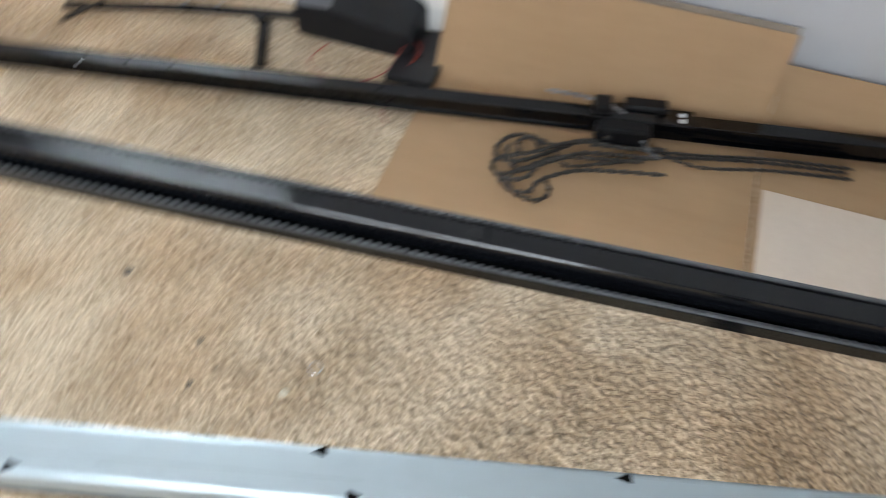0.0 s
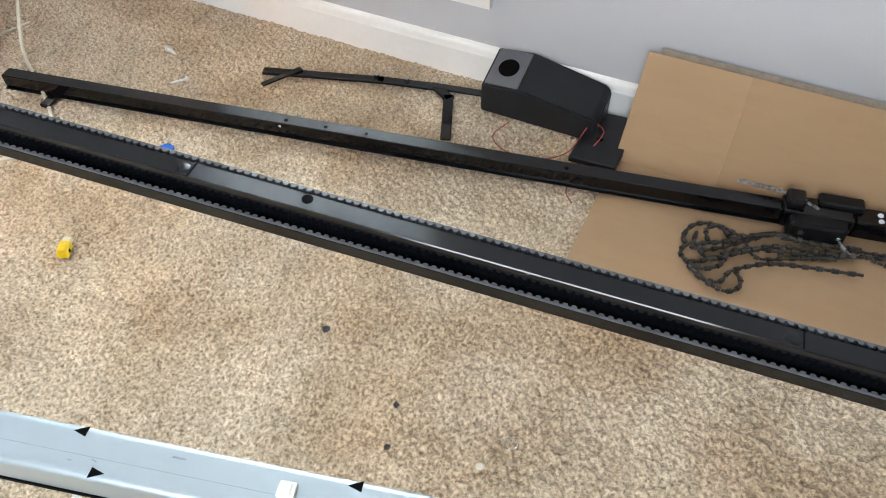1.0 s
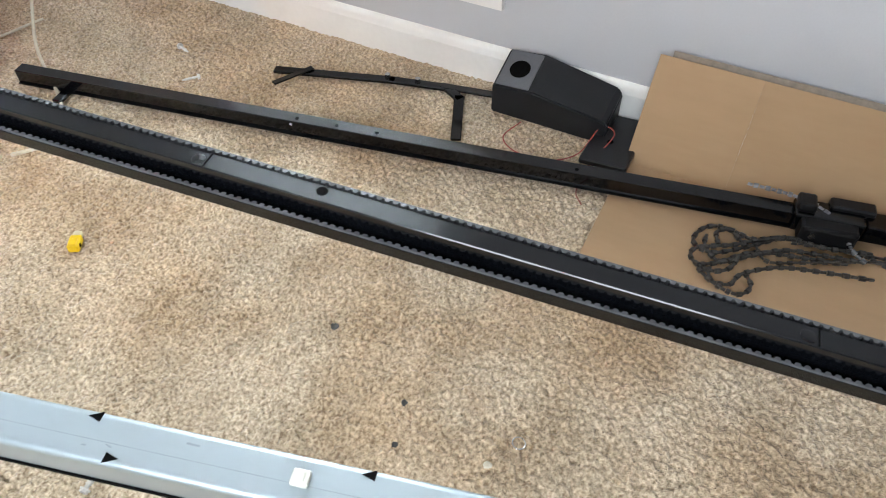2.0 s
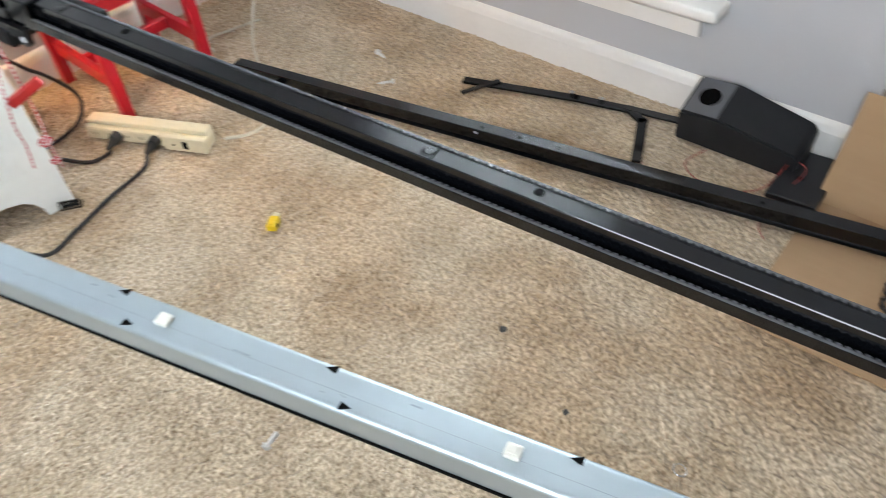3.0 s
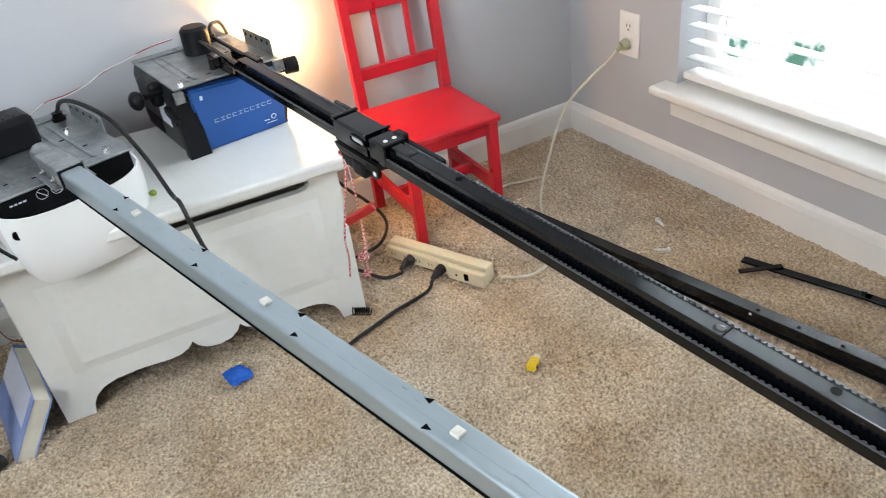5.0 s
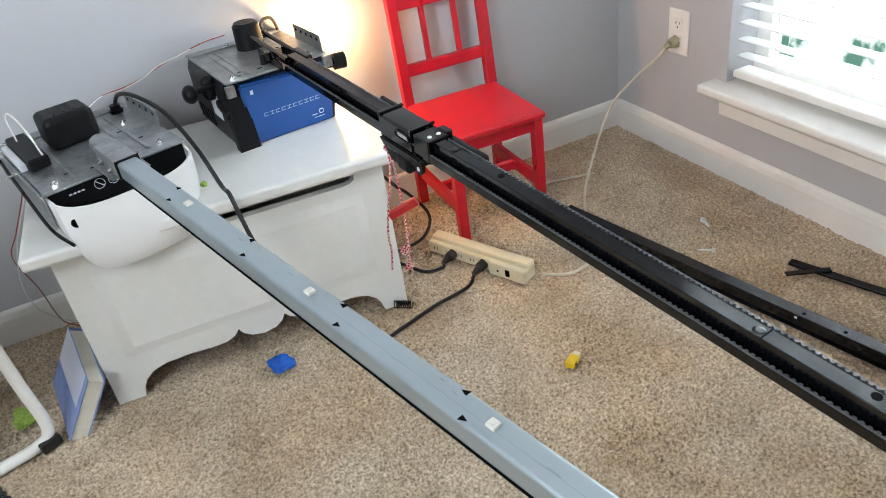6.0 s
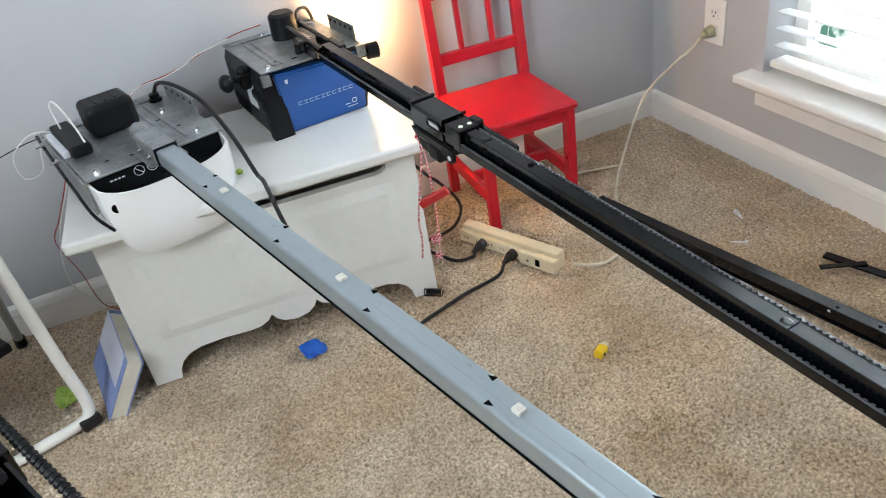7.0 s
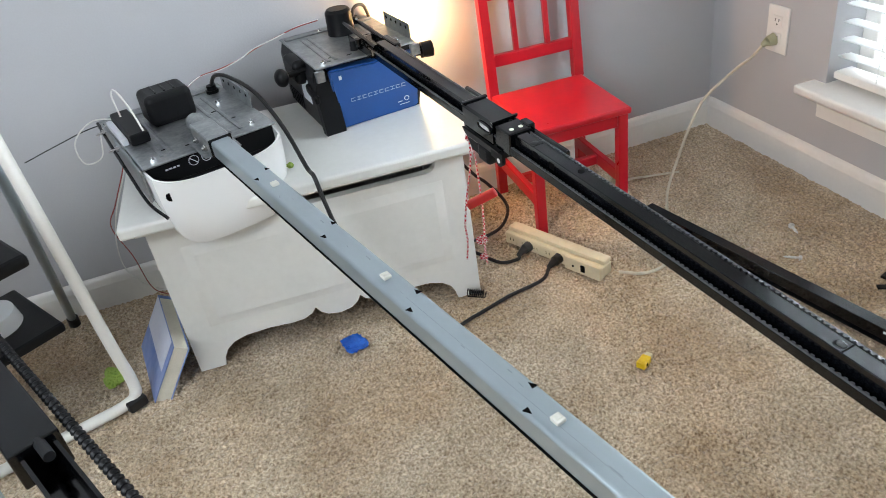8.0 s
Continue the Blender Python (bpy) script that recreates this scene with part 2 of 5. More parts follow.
def tube(bm, pts, r, n=8, steps=8, taper=None):
    """A round cord along a smooth path."""
    path = smooth_path(pts, steps) if steps > 1 else [Vector(q) for q in pts]
    rings, ref = [], Vector((0.123, 0.31, 0.94)).normalized()
    for i, c in enumerate(path):
        d = (path[min(i + 1, len(path) - 1)] - path[max(i - 1, 0)]).normalized()
        u = (ref - d * ref.dot(d))
        u = u.normalized() if u.length > 1e-4 else d.orthogonal().normalized()
        ref, w = u, d.cross(u)
        rr = r if taper is None else r + (taper - r) * i / (len(path) - 1)
        rings.append([bm.verts.new(c + rr * (math.cos(2 * math.pi * k / n) * u + math.sin(2 * math.pi * k / n) * w)) for k in range(n)])
    for a, b in zip(rings, rings[1:]):
        for k in range(n):
            bm.faces.new((a[k], a[(k + 1) % n], b[(k + 1) % n], b[k]))
    bm.faces.new(rings[0][::-1])
    bm.faces.new(rings[-1])
    return bm


def strap(bm, pts, width, thick):
    """A flat bar lying on the floor along straight stretches."""
    for a, b in zip(pts, pts[1:]):
        a, b = Vector(a), Vector(b)
        d = b - a
        m = Matrix.Translation((a + b) / 2) @ Matrix.Rotation(math.atan2(d.y, d.x), 4, "Z")
        box(bm, -d.length / 2 - width * 0.35, d.length / 2 + width * 0.35, -width / 2, width / 2, -thick / 2, thick / 2, 0.0015, 1, m)
    return bm


def B():
    return bmesh.new()


# ---------------------------------------------------------------- room
XW, YS, H = -2.6, -3.9, 2.44
WY0, WY1, WZ0, WZ1 = -1.232, -0.415, 0.243, 2.06


def wall(name, label, pieces):
    bm = B()
    for p in pieces:
        box(bm, *p)
    return solo(name, bm, WALL, label, "wall", kind="structure")


wall("wall_east", "pale painted wall below and beside a window", [
    (0, 0.14, YS, WY0, -0.12, H), (0, 0.14, WY1, 0, -0.12, H), (0, 0.14, WY0, WY1, -0.12, WZ0 - 0.022), (0, 0.14, WY0, WY1, WZ1, H)])
wall("wall_north", "pale blue-grey painted wall behind the toy chest", [(XW - 0.14, 0.14, 0.0, 0.14, -0.12, H)])
FY0, FY1, FZ0, FZ1 = -2.55, -1.25, 0.8, 2.1
wall("wall_west", "plain pale wall with a window", [
    (XW - 0.14, XW, YS, FY0, -0.12, H), (XW - 0.14, XW, FY1, 0, -0.12, H), (XW - 0.14, XW, FY0, FY1, -0.12, FZ0), (XW - 0.14, XW, FY0, FY1, FZ1, H)])
wall("wall_south", "plain pale painted wall", [(XW - 0.14, 0.14, YS - 0.14, YS, -0.12, H)])
solo("ceiling", box(B(), XW - 0.14, 0.14, YS - 0.14, 0.14, H, H + 0.1), CEIL, "plain white ceiling", "ceiling", kind="structure")


def baseboard(length):
    """Profile along y from 0 to -length, standing off the wall towards -x."""
    pts = [(0, -0.012), (-0.012, -0.012), (-0.012, BASE_H - 0.022), (-0.010, BASE_H - 0.016), (-0.010, BASE_H - 0.009), (-0.006, BASE_H - 0.003), (0, BASE_H)]
    return prism(B(), pts, 0, -length)


BASE_H = 0.078
solo("baseboard", baseboard(-YS - 0.012), TRIM, "white painted baseboard with a moulded top", "baseboard", pose(0, -0.012, 0), kind="structure")
bm = baseboard(-XW)
bm.transform(Matrix(((0, 1, 0, 0), (1, 0, 0, 0), (0, 0, 1, 0), (0, 0, 0, 1))))
solo("baseboard", bm, TRIM, "white painted baseboard with a moulded top", "baseboard", kind="structure")


def carpet():
    """Dense uneven pile where the camera passes, plain round it."""
    step = 0.0031
    xs, ys = np.arange(-2.1, -0.003, step), np.arange(-2.5, -0.003, step)
    nx, ny = len(xs), len(ys)
    rng = np.random.default_rng(5)
    h = rng.random((nx, ny))
    h = (h + np.roll(h, 1, 0) + np.roll(h, 1, 1) + np.roll(np.roll(h, 1, 0), 1, 1)) / 4
    low = rng.random((nx // 12 + 3, ny // 12 + 3))
    gx, gy = np.meshgrid(np.arange(nx) / 12, np.arange(ny) / 12, indexing="ij")
    ix, iy = gx.astype(int), gy.astype(int)
    fx, fy = gx - ix, gy - iy
    lo = (low[ix, iy] * (1 - fx) * (1 - fy) + low[ix + 1, iy] * fx * (1 - fy) + low[ix, iy + 1] * (1 - fx) * fy + low[ix + 1, iy + 1] * fx * fy)
    z = -0.006 + 0.0160 * (h - 0.5) + 0.005 * (lo - 0.5)
    edge = np.minimum(np.minimum(-xs[:, None], -ys[None, :]) / 0.03, 1.0)
    z = -0.005 + (z + 0.005) * (0.25 + 0.75 * edge)
    jx, jy = (rng.random((nx, ny)) - 0.5) * 0.0022, (rng.random((nx, ny)) - 0.5) * 0.0022
    co = np.stack([xs[:, None] + jx, ys[None, :] + jy, z], -1).reshape(-1, 3)
    i = np.arange(nx * ny).reshape(nx, ny)
    q = np.stack([i[:-1, :-1], i[1:, :-1], i[1:, 1:], i[:-1, 1:]], -1).reshape(-1, 4)
    me = bpy.data.meshes.new("carpet")
    me.vertices.add(len(co))
    me.vertices.foreach_set("co", co.ravel())
    me.loops.add(q.size)
    me.loops.foreach_set("vertex_index", q.ravel().astype(np.int32))
    me.polygons.add(len(q))
    me.polygons.foreach_set("loop_start", np.arange(0, q.size, 4, dtype=np.int32))
    me.update(calc_edges=True)
    me.materials.append(CARPET)
    return new("carpet_pile", me)


tagged(carpet(), "beige frieze carpet with uneven worn pile", "carpet", kind="stuff")
solo("floor", box(B(), XW, 0, YS, 0, -0.12, -0.013), CARPET, "beige carpeted floor", "floor", kind="structure")


# ---------------------------------------------------------------- window with blinds
def window():
    w = thing("window_1", pose(0, (WY0 + WY1) / 2, WZ0), "white window with open blinds and a wide sill", "window", kind="structure")
    hy, hz = (WY1 - WY0) / 2, WZ1 - WZ0
    part("window_sill", box(B(), -0.058, 0.13, -hy - 0.052, hy + 0.040, -0.022, 0.0, 0.006, 3), TRIM, w, "white painted sill with rounded nose")
    part("apron", prism(B(), [(0.0, -0.022), (-0.034, -0.022), (-0.032, -0.034), (-0.018, -0.046), (-0.016, -0.078), (0.0, -0.078)], -hy - 0.012, hy + 0.0), TRIM, w, "moulded apron under the sill")
    fr = B()
    for a, b, c, d in ((-hy, hy, 0.0, 0.05), (-hy, hy, hz - 0.05, hz), (-hy, -hy + 0.045, 0.05, hz - 0.05), (hy - 0.045, hy, 0.05, hz - 0.05), (-hy + 0.045, hy - 0.045, hz * 0.5 - 0.02, hz * 0.5 + 0.02)):
        box(fr, 0.085, 0.125, a, b, c, d, 0.003, 1)
    part("window_frame", fr, TRIM, w)
    glass = bpy.data.materials.new("window_glass")
    glass.use_nodes = True
    g = glass.node_tree.nodes["Principled BSDF"]
    g.inputs["Transmission Weight"].default_value, g.inputs["Roughness"].default_value, g.inputs["IOR"].default_value = 1.0, 0.02, 1.1
    for c, d in ((0.05, hz * 0.5 - 0.02), (hz * 0.5 + 0.02, hz - 0.05)):
        p = part("pane", box(B(), 0.103, 0.107, -hy + 0.045, hy - 0.045, c, d), glass, w)
        p.visible_shadow = False
    b = thing("window_blinds", pose(0.038, (WY0 + WY1) / 2, WZ0), "white horizontal slat blinds lowered to the sill, slats open", "blinds")
    part("bottom_rail", box(B(), -0.026, 0.026, -hy + 0.006, hy - 0.006, 0.012, 0.030, 0.004, 2), TRIM, b)
    part("head_rail", box(B(), -0.03, 0.03, -hy + 0.004, hy - 0.004, hz - 0.045, hz - 0.002, 0.003, 1), TRIM, b)
    sl = prism(B(), [(-0.018, 0.0002), (0.0, 0.0010), (0.018, -0.0010), (0.018, 0.0012), (0.0, 0.0033), (-0.018, 0.0024)], -hy + 0.006, hy - 0.006)
    first, z = part("slat", sl, SLAT, b), 0.062
    first.location.z = z
    while z < hz - 0.085:
        z += 0.040
        o = first.copy()
        scene.collection.objects.link(o)
        o.location.z = z
    for y in (-hy + 0.12, hy - 0.12):
        for x in (-0.020, 0.020):
            part("ladder_cord", cyl(B(), (x, y, 0.03), (x, y, hz - 0.045), 0.0009, n=6), WHITEW, b)
    return w


window()
bd = bpy.data.materials.new("bright_garden")
bd.use_nodes = True
nt = bd.node_tree
nt.nodes.remove(nt.nodes["Principled BSDF"])
em, tc, nz, rp = (nt.nodes.new(k) for k in ("ShaderNodeEmission", "ShaderNodeTexCoord", "ShaderNodeTexNoise", "ShaderNodeValToRGB"))
nz.inputs["Scale"].default_value, nz.inputs["Detail"].default_value = 1.3, 5
rp.color_ramp.elements[0].position, rp.color_ramp.elements[1].position = 0.40, 0.50
rp.color_ramp.elements[0].color, rp.color_ramp.elements[1].color = (0.045, 0.105, 0.08, 1), (0.93, 0.97, 1.0, 1)
nt.links.new(tc.outputs["Object"], nz.inputs["Vector"])
nt.links.new(nz.outputs["Fac"], rp.inputs["Fac"])
nt.links.new(rp.outputs["Color"], em.inputs["Color"])
em.inputs["Strength"].default_value = GARDEN
nt.links.new(em.outputs["Emission"], nt.nodes["Material Output"].inputs["Surface"])
solo("backdrop", box(B(), 6.0, 6.05, -12, 14, -6, 16), bd, "bright overexposed garden seen through the blinds", "backdrop", kind="structure")

w2 = thing("window_2", pose(XW - 0.07, (FY0 + FY1) / 2, FZ0), "plain white window frame across the room", "window", kind="structure")
bm = B()
hw, hh = (FY1 - FY0) / 2, FZ1 - FZ0
for a, b, c, d in ((-hw, hw, 0, 0.05), (-hw, hw, hh - 0.05, hh), (-hw, -hw + 0.05, 0.05, hh - 0.05), (hw - 0.05, hw, 0.05, hh - 0.05), (-0.02, 0.02, 0.05, hh - 0.05)):
    box(bm, -0.02, 0.03, a, b, c, d, 0.003, 1)
part("window_frame", bm, TRIM, w2)


# ---------------------------------------------------------------- toy chest
def board(low, high, y0, y1):
    """A flat board between a lower and an upper outline, cut in upright strips."""
    xs = sorted({round(x, 5) for x, _ in low + high})

    def at(line, x):
        for (xa, za), (xb, zb) in zip(line, line[1:]):
            if xa - 1e-6 <= x <= xb + 1e-6:
                return za + (zb - za) * ((x - xa) / (xb - xa) if xb > xa else 0)
        return line[-1][1]

    bm = bmesh.new()
    cols = [[bm.verts.new((x, y, at(line, x))) for y in (y0, y1) for line in (low, high)] for x in xs]
    for a, b in zip(cols, cols[1:]):
        for p, q in ((0, 1), (1, 3), (3, 2), (2, 0)):
            bm.faces.new((a[p], b[p], b[q], a[q]))
    bm.faces.new([cols[0][k] for k in (0, 1, 3, 2)])
    bm.faces.new([cols[-1][k] for k in (0, 2, 3, 1)])
    return bm


def toy_chest():
    """A low painted chest: scalloped apron, raised front panel, moulded lid with a hand slot under it."""
    w, f = 0.310, -0.215
    t = thing("toy_chest", pose(-1.212, -0.194, 0, 0, 0, -4.2), "white painted wooden toy chest with a scalloped base", "chest")
    low = [(0.0, 0.0), (0.052, 0.0), (0.056, 0.020), (0.066, 0.038), (0.084, 0.052), (0.11, 0.060), (0.16, 0.062), (0.21, 0.058), (0.235, 0.060), (0.252, 0.068), (0.262, 0.080),
           (0.270, 0.066), (0.285, 0.055), (w, 0.050)]
    low = [(x - w, z) for x, z in low]
    low += [(-x, z) for x, z in reversed(low[:-1])]
    high = [(-w, 0.348), (-0.252, 0.348), (-0.250, 0.328), (-0.243, 0.322), (-0.230, 0.319)]
    high += [(-x, z) for x, z in reversed(high)]
    part("front_panel", board(low, high, f, f + 0.018), CHESTP, t, "scalloped front board with a hand slot")
    bm = B()
    rim = [(-w + 0.046, 0.100), (w - 0.046, 0.100), (w - 0.046, 0.300), (-w + 0.046, 0.300)]
    inner = [(-w + 0.070, 0.124), (w - 0.070, 0.124), (w - 0.070, 0.276), (-w + 0.070, 0.276)]
    a = [bm.verts.new((x, f + 0.001, z)) for x, z in rim]
    b = [bm.verts.new((x, f - 0.006, z)) for x, z in inner]
    bm.faces.new(b)
    for i in range(4):
        bm.faces.new((a[i], a[(i + 1) % 4], b[(i + 1) % 4], b[i]))
    bm.faces.new(a[::-1])
    part("raised_panel", bm, CHESTP, t, "bevelled raised panel")
    for s in (-1, 1):
        side = [(0.0, 0.0), (-0.05, 0.0), (-0.065, 0.05), (-0.20, 0.06), (-0.275, 0.05), (-0.29, 0.0), (-0.338, 0.0), (-0.338, 0.348), (0.0, 0.348)]
        bm = prism(B(), side, -0.009, 0.009)
        bm.transform(Matrix(((0, 1, 0, s * (w - 0.009)), (-1, 0, 0, f + 0.0185), (0, 0, 1, 0), (0, 0, 0, 1))))
        part("side_panel", bm, CHESTP, t)
    part("back_panel", box(B(), -w + 0.018, w - 0.018, 0.126, 0.14, 0.04, 0.348), CHESTP, t)
    part("bottom_board", box(B(), -w + 0.018, w - 0.018, f + 0.0185, 0.1255, 0.07, 0.082), DARK, t, "dark inside of the chest")
    part("lid_moulding", prism(B(), [(-w - 0.012, 0.3485), (w + 0.012, 0.3485), (w + 0.024, 0.3605), (-w - 0.024, 0.3605)], f - 0.020, 0.142), CHESTP, t)
    part("lid", box(B(), -w - 0.034, w + 0.034, f - 0.046, 0.165, 0.361, 0.385, 0.006, 3), CHESTP, t, "thick white lid with softened edges")
    return t


toy_chest()
TOP = 0.385


# ---------------------------------------------------------------- garage door openers
def rail_frame(a, b):
    """Origin at a on the rail's top; +y points from b to a."""
    a, b = Vector(a), Vector(b)
    y = (a - b).normalized()
    x = y.cross(Vector((0, 0, 1))).normalized()
    z = x.cross(y)
    return Matrix(((x.x, y.x, z.x, a.x), (x.y, y.y, z.y, a.y), (x.z, y.z, z.z, a.z), (0, 0, 0, 1)))


PLATE = [(-0.0085, -0.0022), (-0.0055, -0.0042), (-0.002, -0.0034), (0.0, -0.0024), (0.002, -0.0034), (0.0055, -0.0042), (0.0085, -0.0022),
         (0.0085, 0.0022), (0.0055, 0.0042), (0.002, 0.0034), (0.0, 0.0024), (-0.002, 0.0034), (-0.0055, 0.0042), (-0.0085, 0.0022)]


def roller_chain(x, z, y0, y1, pitch=0.0098, k=0.72):
    """Links along y: waisted side plates on pins, in turn inner and outer."""
    bm = B()
    n = int((y1 - y0) / pitch)
    prof = [(k * u, k * v) for u, v in PLATE]
    for i in range(n):
        c = y0 + (i + 0.5) * pitch
        off = k * (0.0032 if i % 2 else 0.0046)
        for s in (-1, 1):
            f = [bm.verts.new((x + s * off - 0.0006, c + u, z + v)) for u, v in prof]
            b = [bm.verts.new((x + s * off + 0.0006, c + u, z + v)) for u, v in prof]
            bm.faces.new(f)
            bm.faces.new(b[::-1])
            for q in range(14):
                bm.faces.new((f[q], b[q], b[(q + 1) % 14], f[(q + 1) % 14]))
        cyl(bm, (x - k * 0.0052, c + pitch / 2, z), (x + k * 0.0052, c + pitch / 2, z), k * 0.0032, n=8)
    return bm


def opener_top(o, w, d, z, pulley, plate_mat=GALV, rounded=False, tab=None):
    """The steel mounting plate with ribs, bolts, slots, a drilled end tab and the sprocket cover."""
    part("mounting_plate", box(B(), -w / 2, w / 2, -d / 2, d / 2, z - 0.004, z, 0.0015, 1), plate_mat, o, "stamped galvanised steel mounting plate")
    bm = B()
    for x in (-w * 0.33, -w * 0.26, w * 0.18, w * 0.27):
        box(bm, x - 0.004, x + 0.004, -d * 0.42, d * 0.30, z - 0.001, z + 0.0022, 0.002, 2)
    box(bm, -w * 0.47, w * 0.47, d * 0.36, d * 0.42, z - 0.001, z + 0.003, 0.002, 2)
    part("stamped_ribs", bm, plate_mat, o)
    y0, y1 = tab or (-d * 0.18, d * 0.34)
    upright = box(B(), w / 2 - 0.004, w / 2 - 0.0015, y0, y1, z - 0.001, z + 0.032, 0.001, 1)
    tp = part("end_tab", upright, plate_mat, o, "upright steel tab with a row of holes")
    for k in range(5):
        y = y0 + (y1 - y0) * (0.12 + 0.19 * k)
        part("hole", cyl(B(), (w / 2 - 0.0046, y, z + 0.022), (w / 2 - 0.0009, y, z + 0.022), 0.0036, n=14), DARK, tp)
    for x, y in ((-w * 0.40, -d * 0.43), (-w * 0.1, d * 0.39), (w * 0.36, -d * 0.40), (w * 0.10, d * 0.33), (w * 0.33, d * 0.1)):
        part("bolt", cyl(cyl(B(), (x, y, z), (x, y, z + 0.004), 0.006, n=6), (x, y, z + 0.004), (x, y, z + 0.008), 0.003, n=10), CHROME, o)
    for x, y in ((-w * 0.28, -d * 0.33), (w * 0.30, -d * 0.22), (w * 0.10, -d * 0.40), (w * 0.24, -d * 0.02), (-w * 0.12, -d * 0.38)):
        part("slot", box(B(), x - 0.006, x + 0.006, y - 0.002, y + 0.002, z - 0.003, z + 0.0006, 0.0005, 1), DARK, o)
    px, py, pw, pd, ph = pulley
    if rounded:
        bm = cyl(cyl(B(), (px, py, z + 0.0005), (px, py, z + ph - 0.006), pw / 2, pw * 0.47, n=32), (px, py, z + ph - 0.006), (px, py, z + ph), pw * 0.47, pw * 0.38, n=32)
    else:
        bm = box(B(), px - pw / 2, px + pw / 2, py - pd / 2, py + pd / 2, z + 0.0005, z + ph, min(pw, pd) * 0.15, 4)
    cap = part("sprocket_cover", bm, BLACKP, o, "black moulded plastic sprocket cover")
    for k in () if rounded else (-1, 0, 1):
        part("rib", box(B(), px + k * pw * 0.2 - 0.002, px + k * pw * 0.2 + 0.002, py - pd * 0.32, py + pd * 0.32, z + ph - 0.002, z + ph + 0.002, 0.001, 1), BLACKP, cap)


# belt-driven unit with the blue front, its black rail over the carpet
M2 = pose(-1.050, -0.141, TOP, 0, 0, 6.0)
o2 = thing("garage_door_opener", M2, "garage opener with a blue front panel and black rail", "door opener")
body = prism(B(), [(-0.105, 0.0), (0.105, 0.0), (0.112, 0.03), (0.112, 0.118), (0.104, 0.139), (-0.104, 0.139), (-0.112, 0.118), (-0.112, 0.03)], -0.105, 0.124)
part("housing", body, GREYP, o2, "dark grey plastic motor housing")
part("front_cover", prism(B(), [(-0.113, 0.0), (-0.070, 0.0), (-0.076, 0.128), (-0.100, 0.135), (-0.116, 0.100)], -0.122, -0.100), BLACKP, o2, "black moulded front corner")
bm = B()
f = [(-0.072, 0.001), (0.100, 0.001), (0.106, 0.122), (-0.086, 0.134)]
a = [bm.verts.new((x, -0.112 - z * 0.16, z)) for x, z in f]
b = [bm.verts.new((x, -0.100, z)) for x, z in f]
bm.faces.new(a)
bm.faces.new(b[::-1])
for i in range(4):
    bm.faces.new((a[i], b[i], b[(i + 1) % 4], a[(i + 1) % 4]))
bmesh.ops.bevel(bm, geom=list(bm.edges), offset=0.004, segments=2, affect="EDGES")
panel = part("front_panel", bm, BLUEP, o2, "bright blue plastic front panel with pale printing")
FACE = pose(0, -0.1135, 0.0) @ Matrix.Rotation(radians(90) + math.atan(0.16), 4, "X")


def bars(parent, world, spans, mat, lift=0.0006):
    """Printed strokes: flat bars x0, x1, y0, y1 on a face."""
    for x0, x1, y0, y1 in spans:
        part("printed_mark", box(B(), x0, x1, y0, y1, 0, lift), mat, parent, m=world)


# the maker's mark as plain strokes, a round badge and two short lines under it
strokes = []
for k in range(10):
    x = -0.048 + k * 0.0125
    strokes += [(x, x + 0.0088, 0.0575, 0.0588), (x, x + 0.0088, 0.0640, 0.0653)] + ([(x, x + 0.0013, 0.0588, 0.0640)] if k % 3 != 1 else [(x + 0.0037, x + 0.005, 0.0588, 0.0640)])
bars(panel, M2 @ FACE, strokes, MARK)
bars(panel, M2 @ FACE, [(0.052, 0.063, 0.0235, 0.025), (0.056, 0.079, 0.0165, 0.0177)], PRINT)
part("printed_ring", cyl(B(), (0.073, 0.0285, 0), (0.073, 0.0285, 0.0006), 0.0058, n=20), PRINT, panel, m=M2 @ FACE)
part("printed_disc", cyl(B(), (0.073, 0.0285, 0.0004), (0.073, 0.0285, 0.001), 0.0040, n=20), BLUEP, panel, m=M2 @ FACE)
part("printed_badge", box(B(), -0.0665, -0.0605, 0.112, 0.121, 0, 0.0006, 0.0002, 1), PRINT, panel, m=M2 @ FACE)
opener_top(o2, 0.216, 0.262, 0.1445, (0.014, 0.052, 0.060, 0.056, 0.054), rounded=True, tab=(-0.115, 0.02))
part("corner_tab", box(B(), -0.112, -0.094, -0.139, -0.130, 0.118, 0.1405, 0.001, 1), GALV, o2)
part("corner_tab", box(B(), 0.092, 0.112, -0.139, -0.130, 0.118, 0.1405, 0.001, 1), GALV, o2)
part("warning_label", box(B(), -0.1136, -0.1126, -0.06, -0.005, 0.052, 0.104), PRINT, o2, "pale warning label on the housing side")
for k in range(6):
    part("vent_slat", box(B(), -0.1145, -0.112, 0.015 + 0.016 * k, 0.024 + 0.016 * k, 0.018, 0.050, 0.0008, 1), BLACKP, o2)
kb = B()
bmesh.ops.create_uvsphere(kb, u_segments=20, v_segments=12, radius=0.0185, matrix=pose(-0.162, -0.062, 0.124) @ Matrix.Diagonal((0.8, 1, 1, 1)))
part("limit_knob", cyl(kb, (-0.110, -0.055, 0.126), (-0.160, -0.061, 0.124), 0.006, n=14), BLACKP, o2, "round black knob")
part("knob_bracket", box(B(), -0.134, -0.108, -0.060, 0.020, 0.096, 0.146, 0.010, 3), BLACKP, o2)
part("latch_arm", box(B(), -0.122, -0.112, -0.112, -0.050, 0.098, 0.116, 0.003, 1, pose(0, 0.0, 0, 12, 0, 0)), BLACKP, o2, "slanting black latch arm")
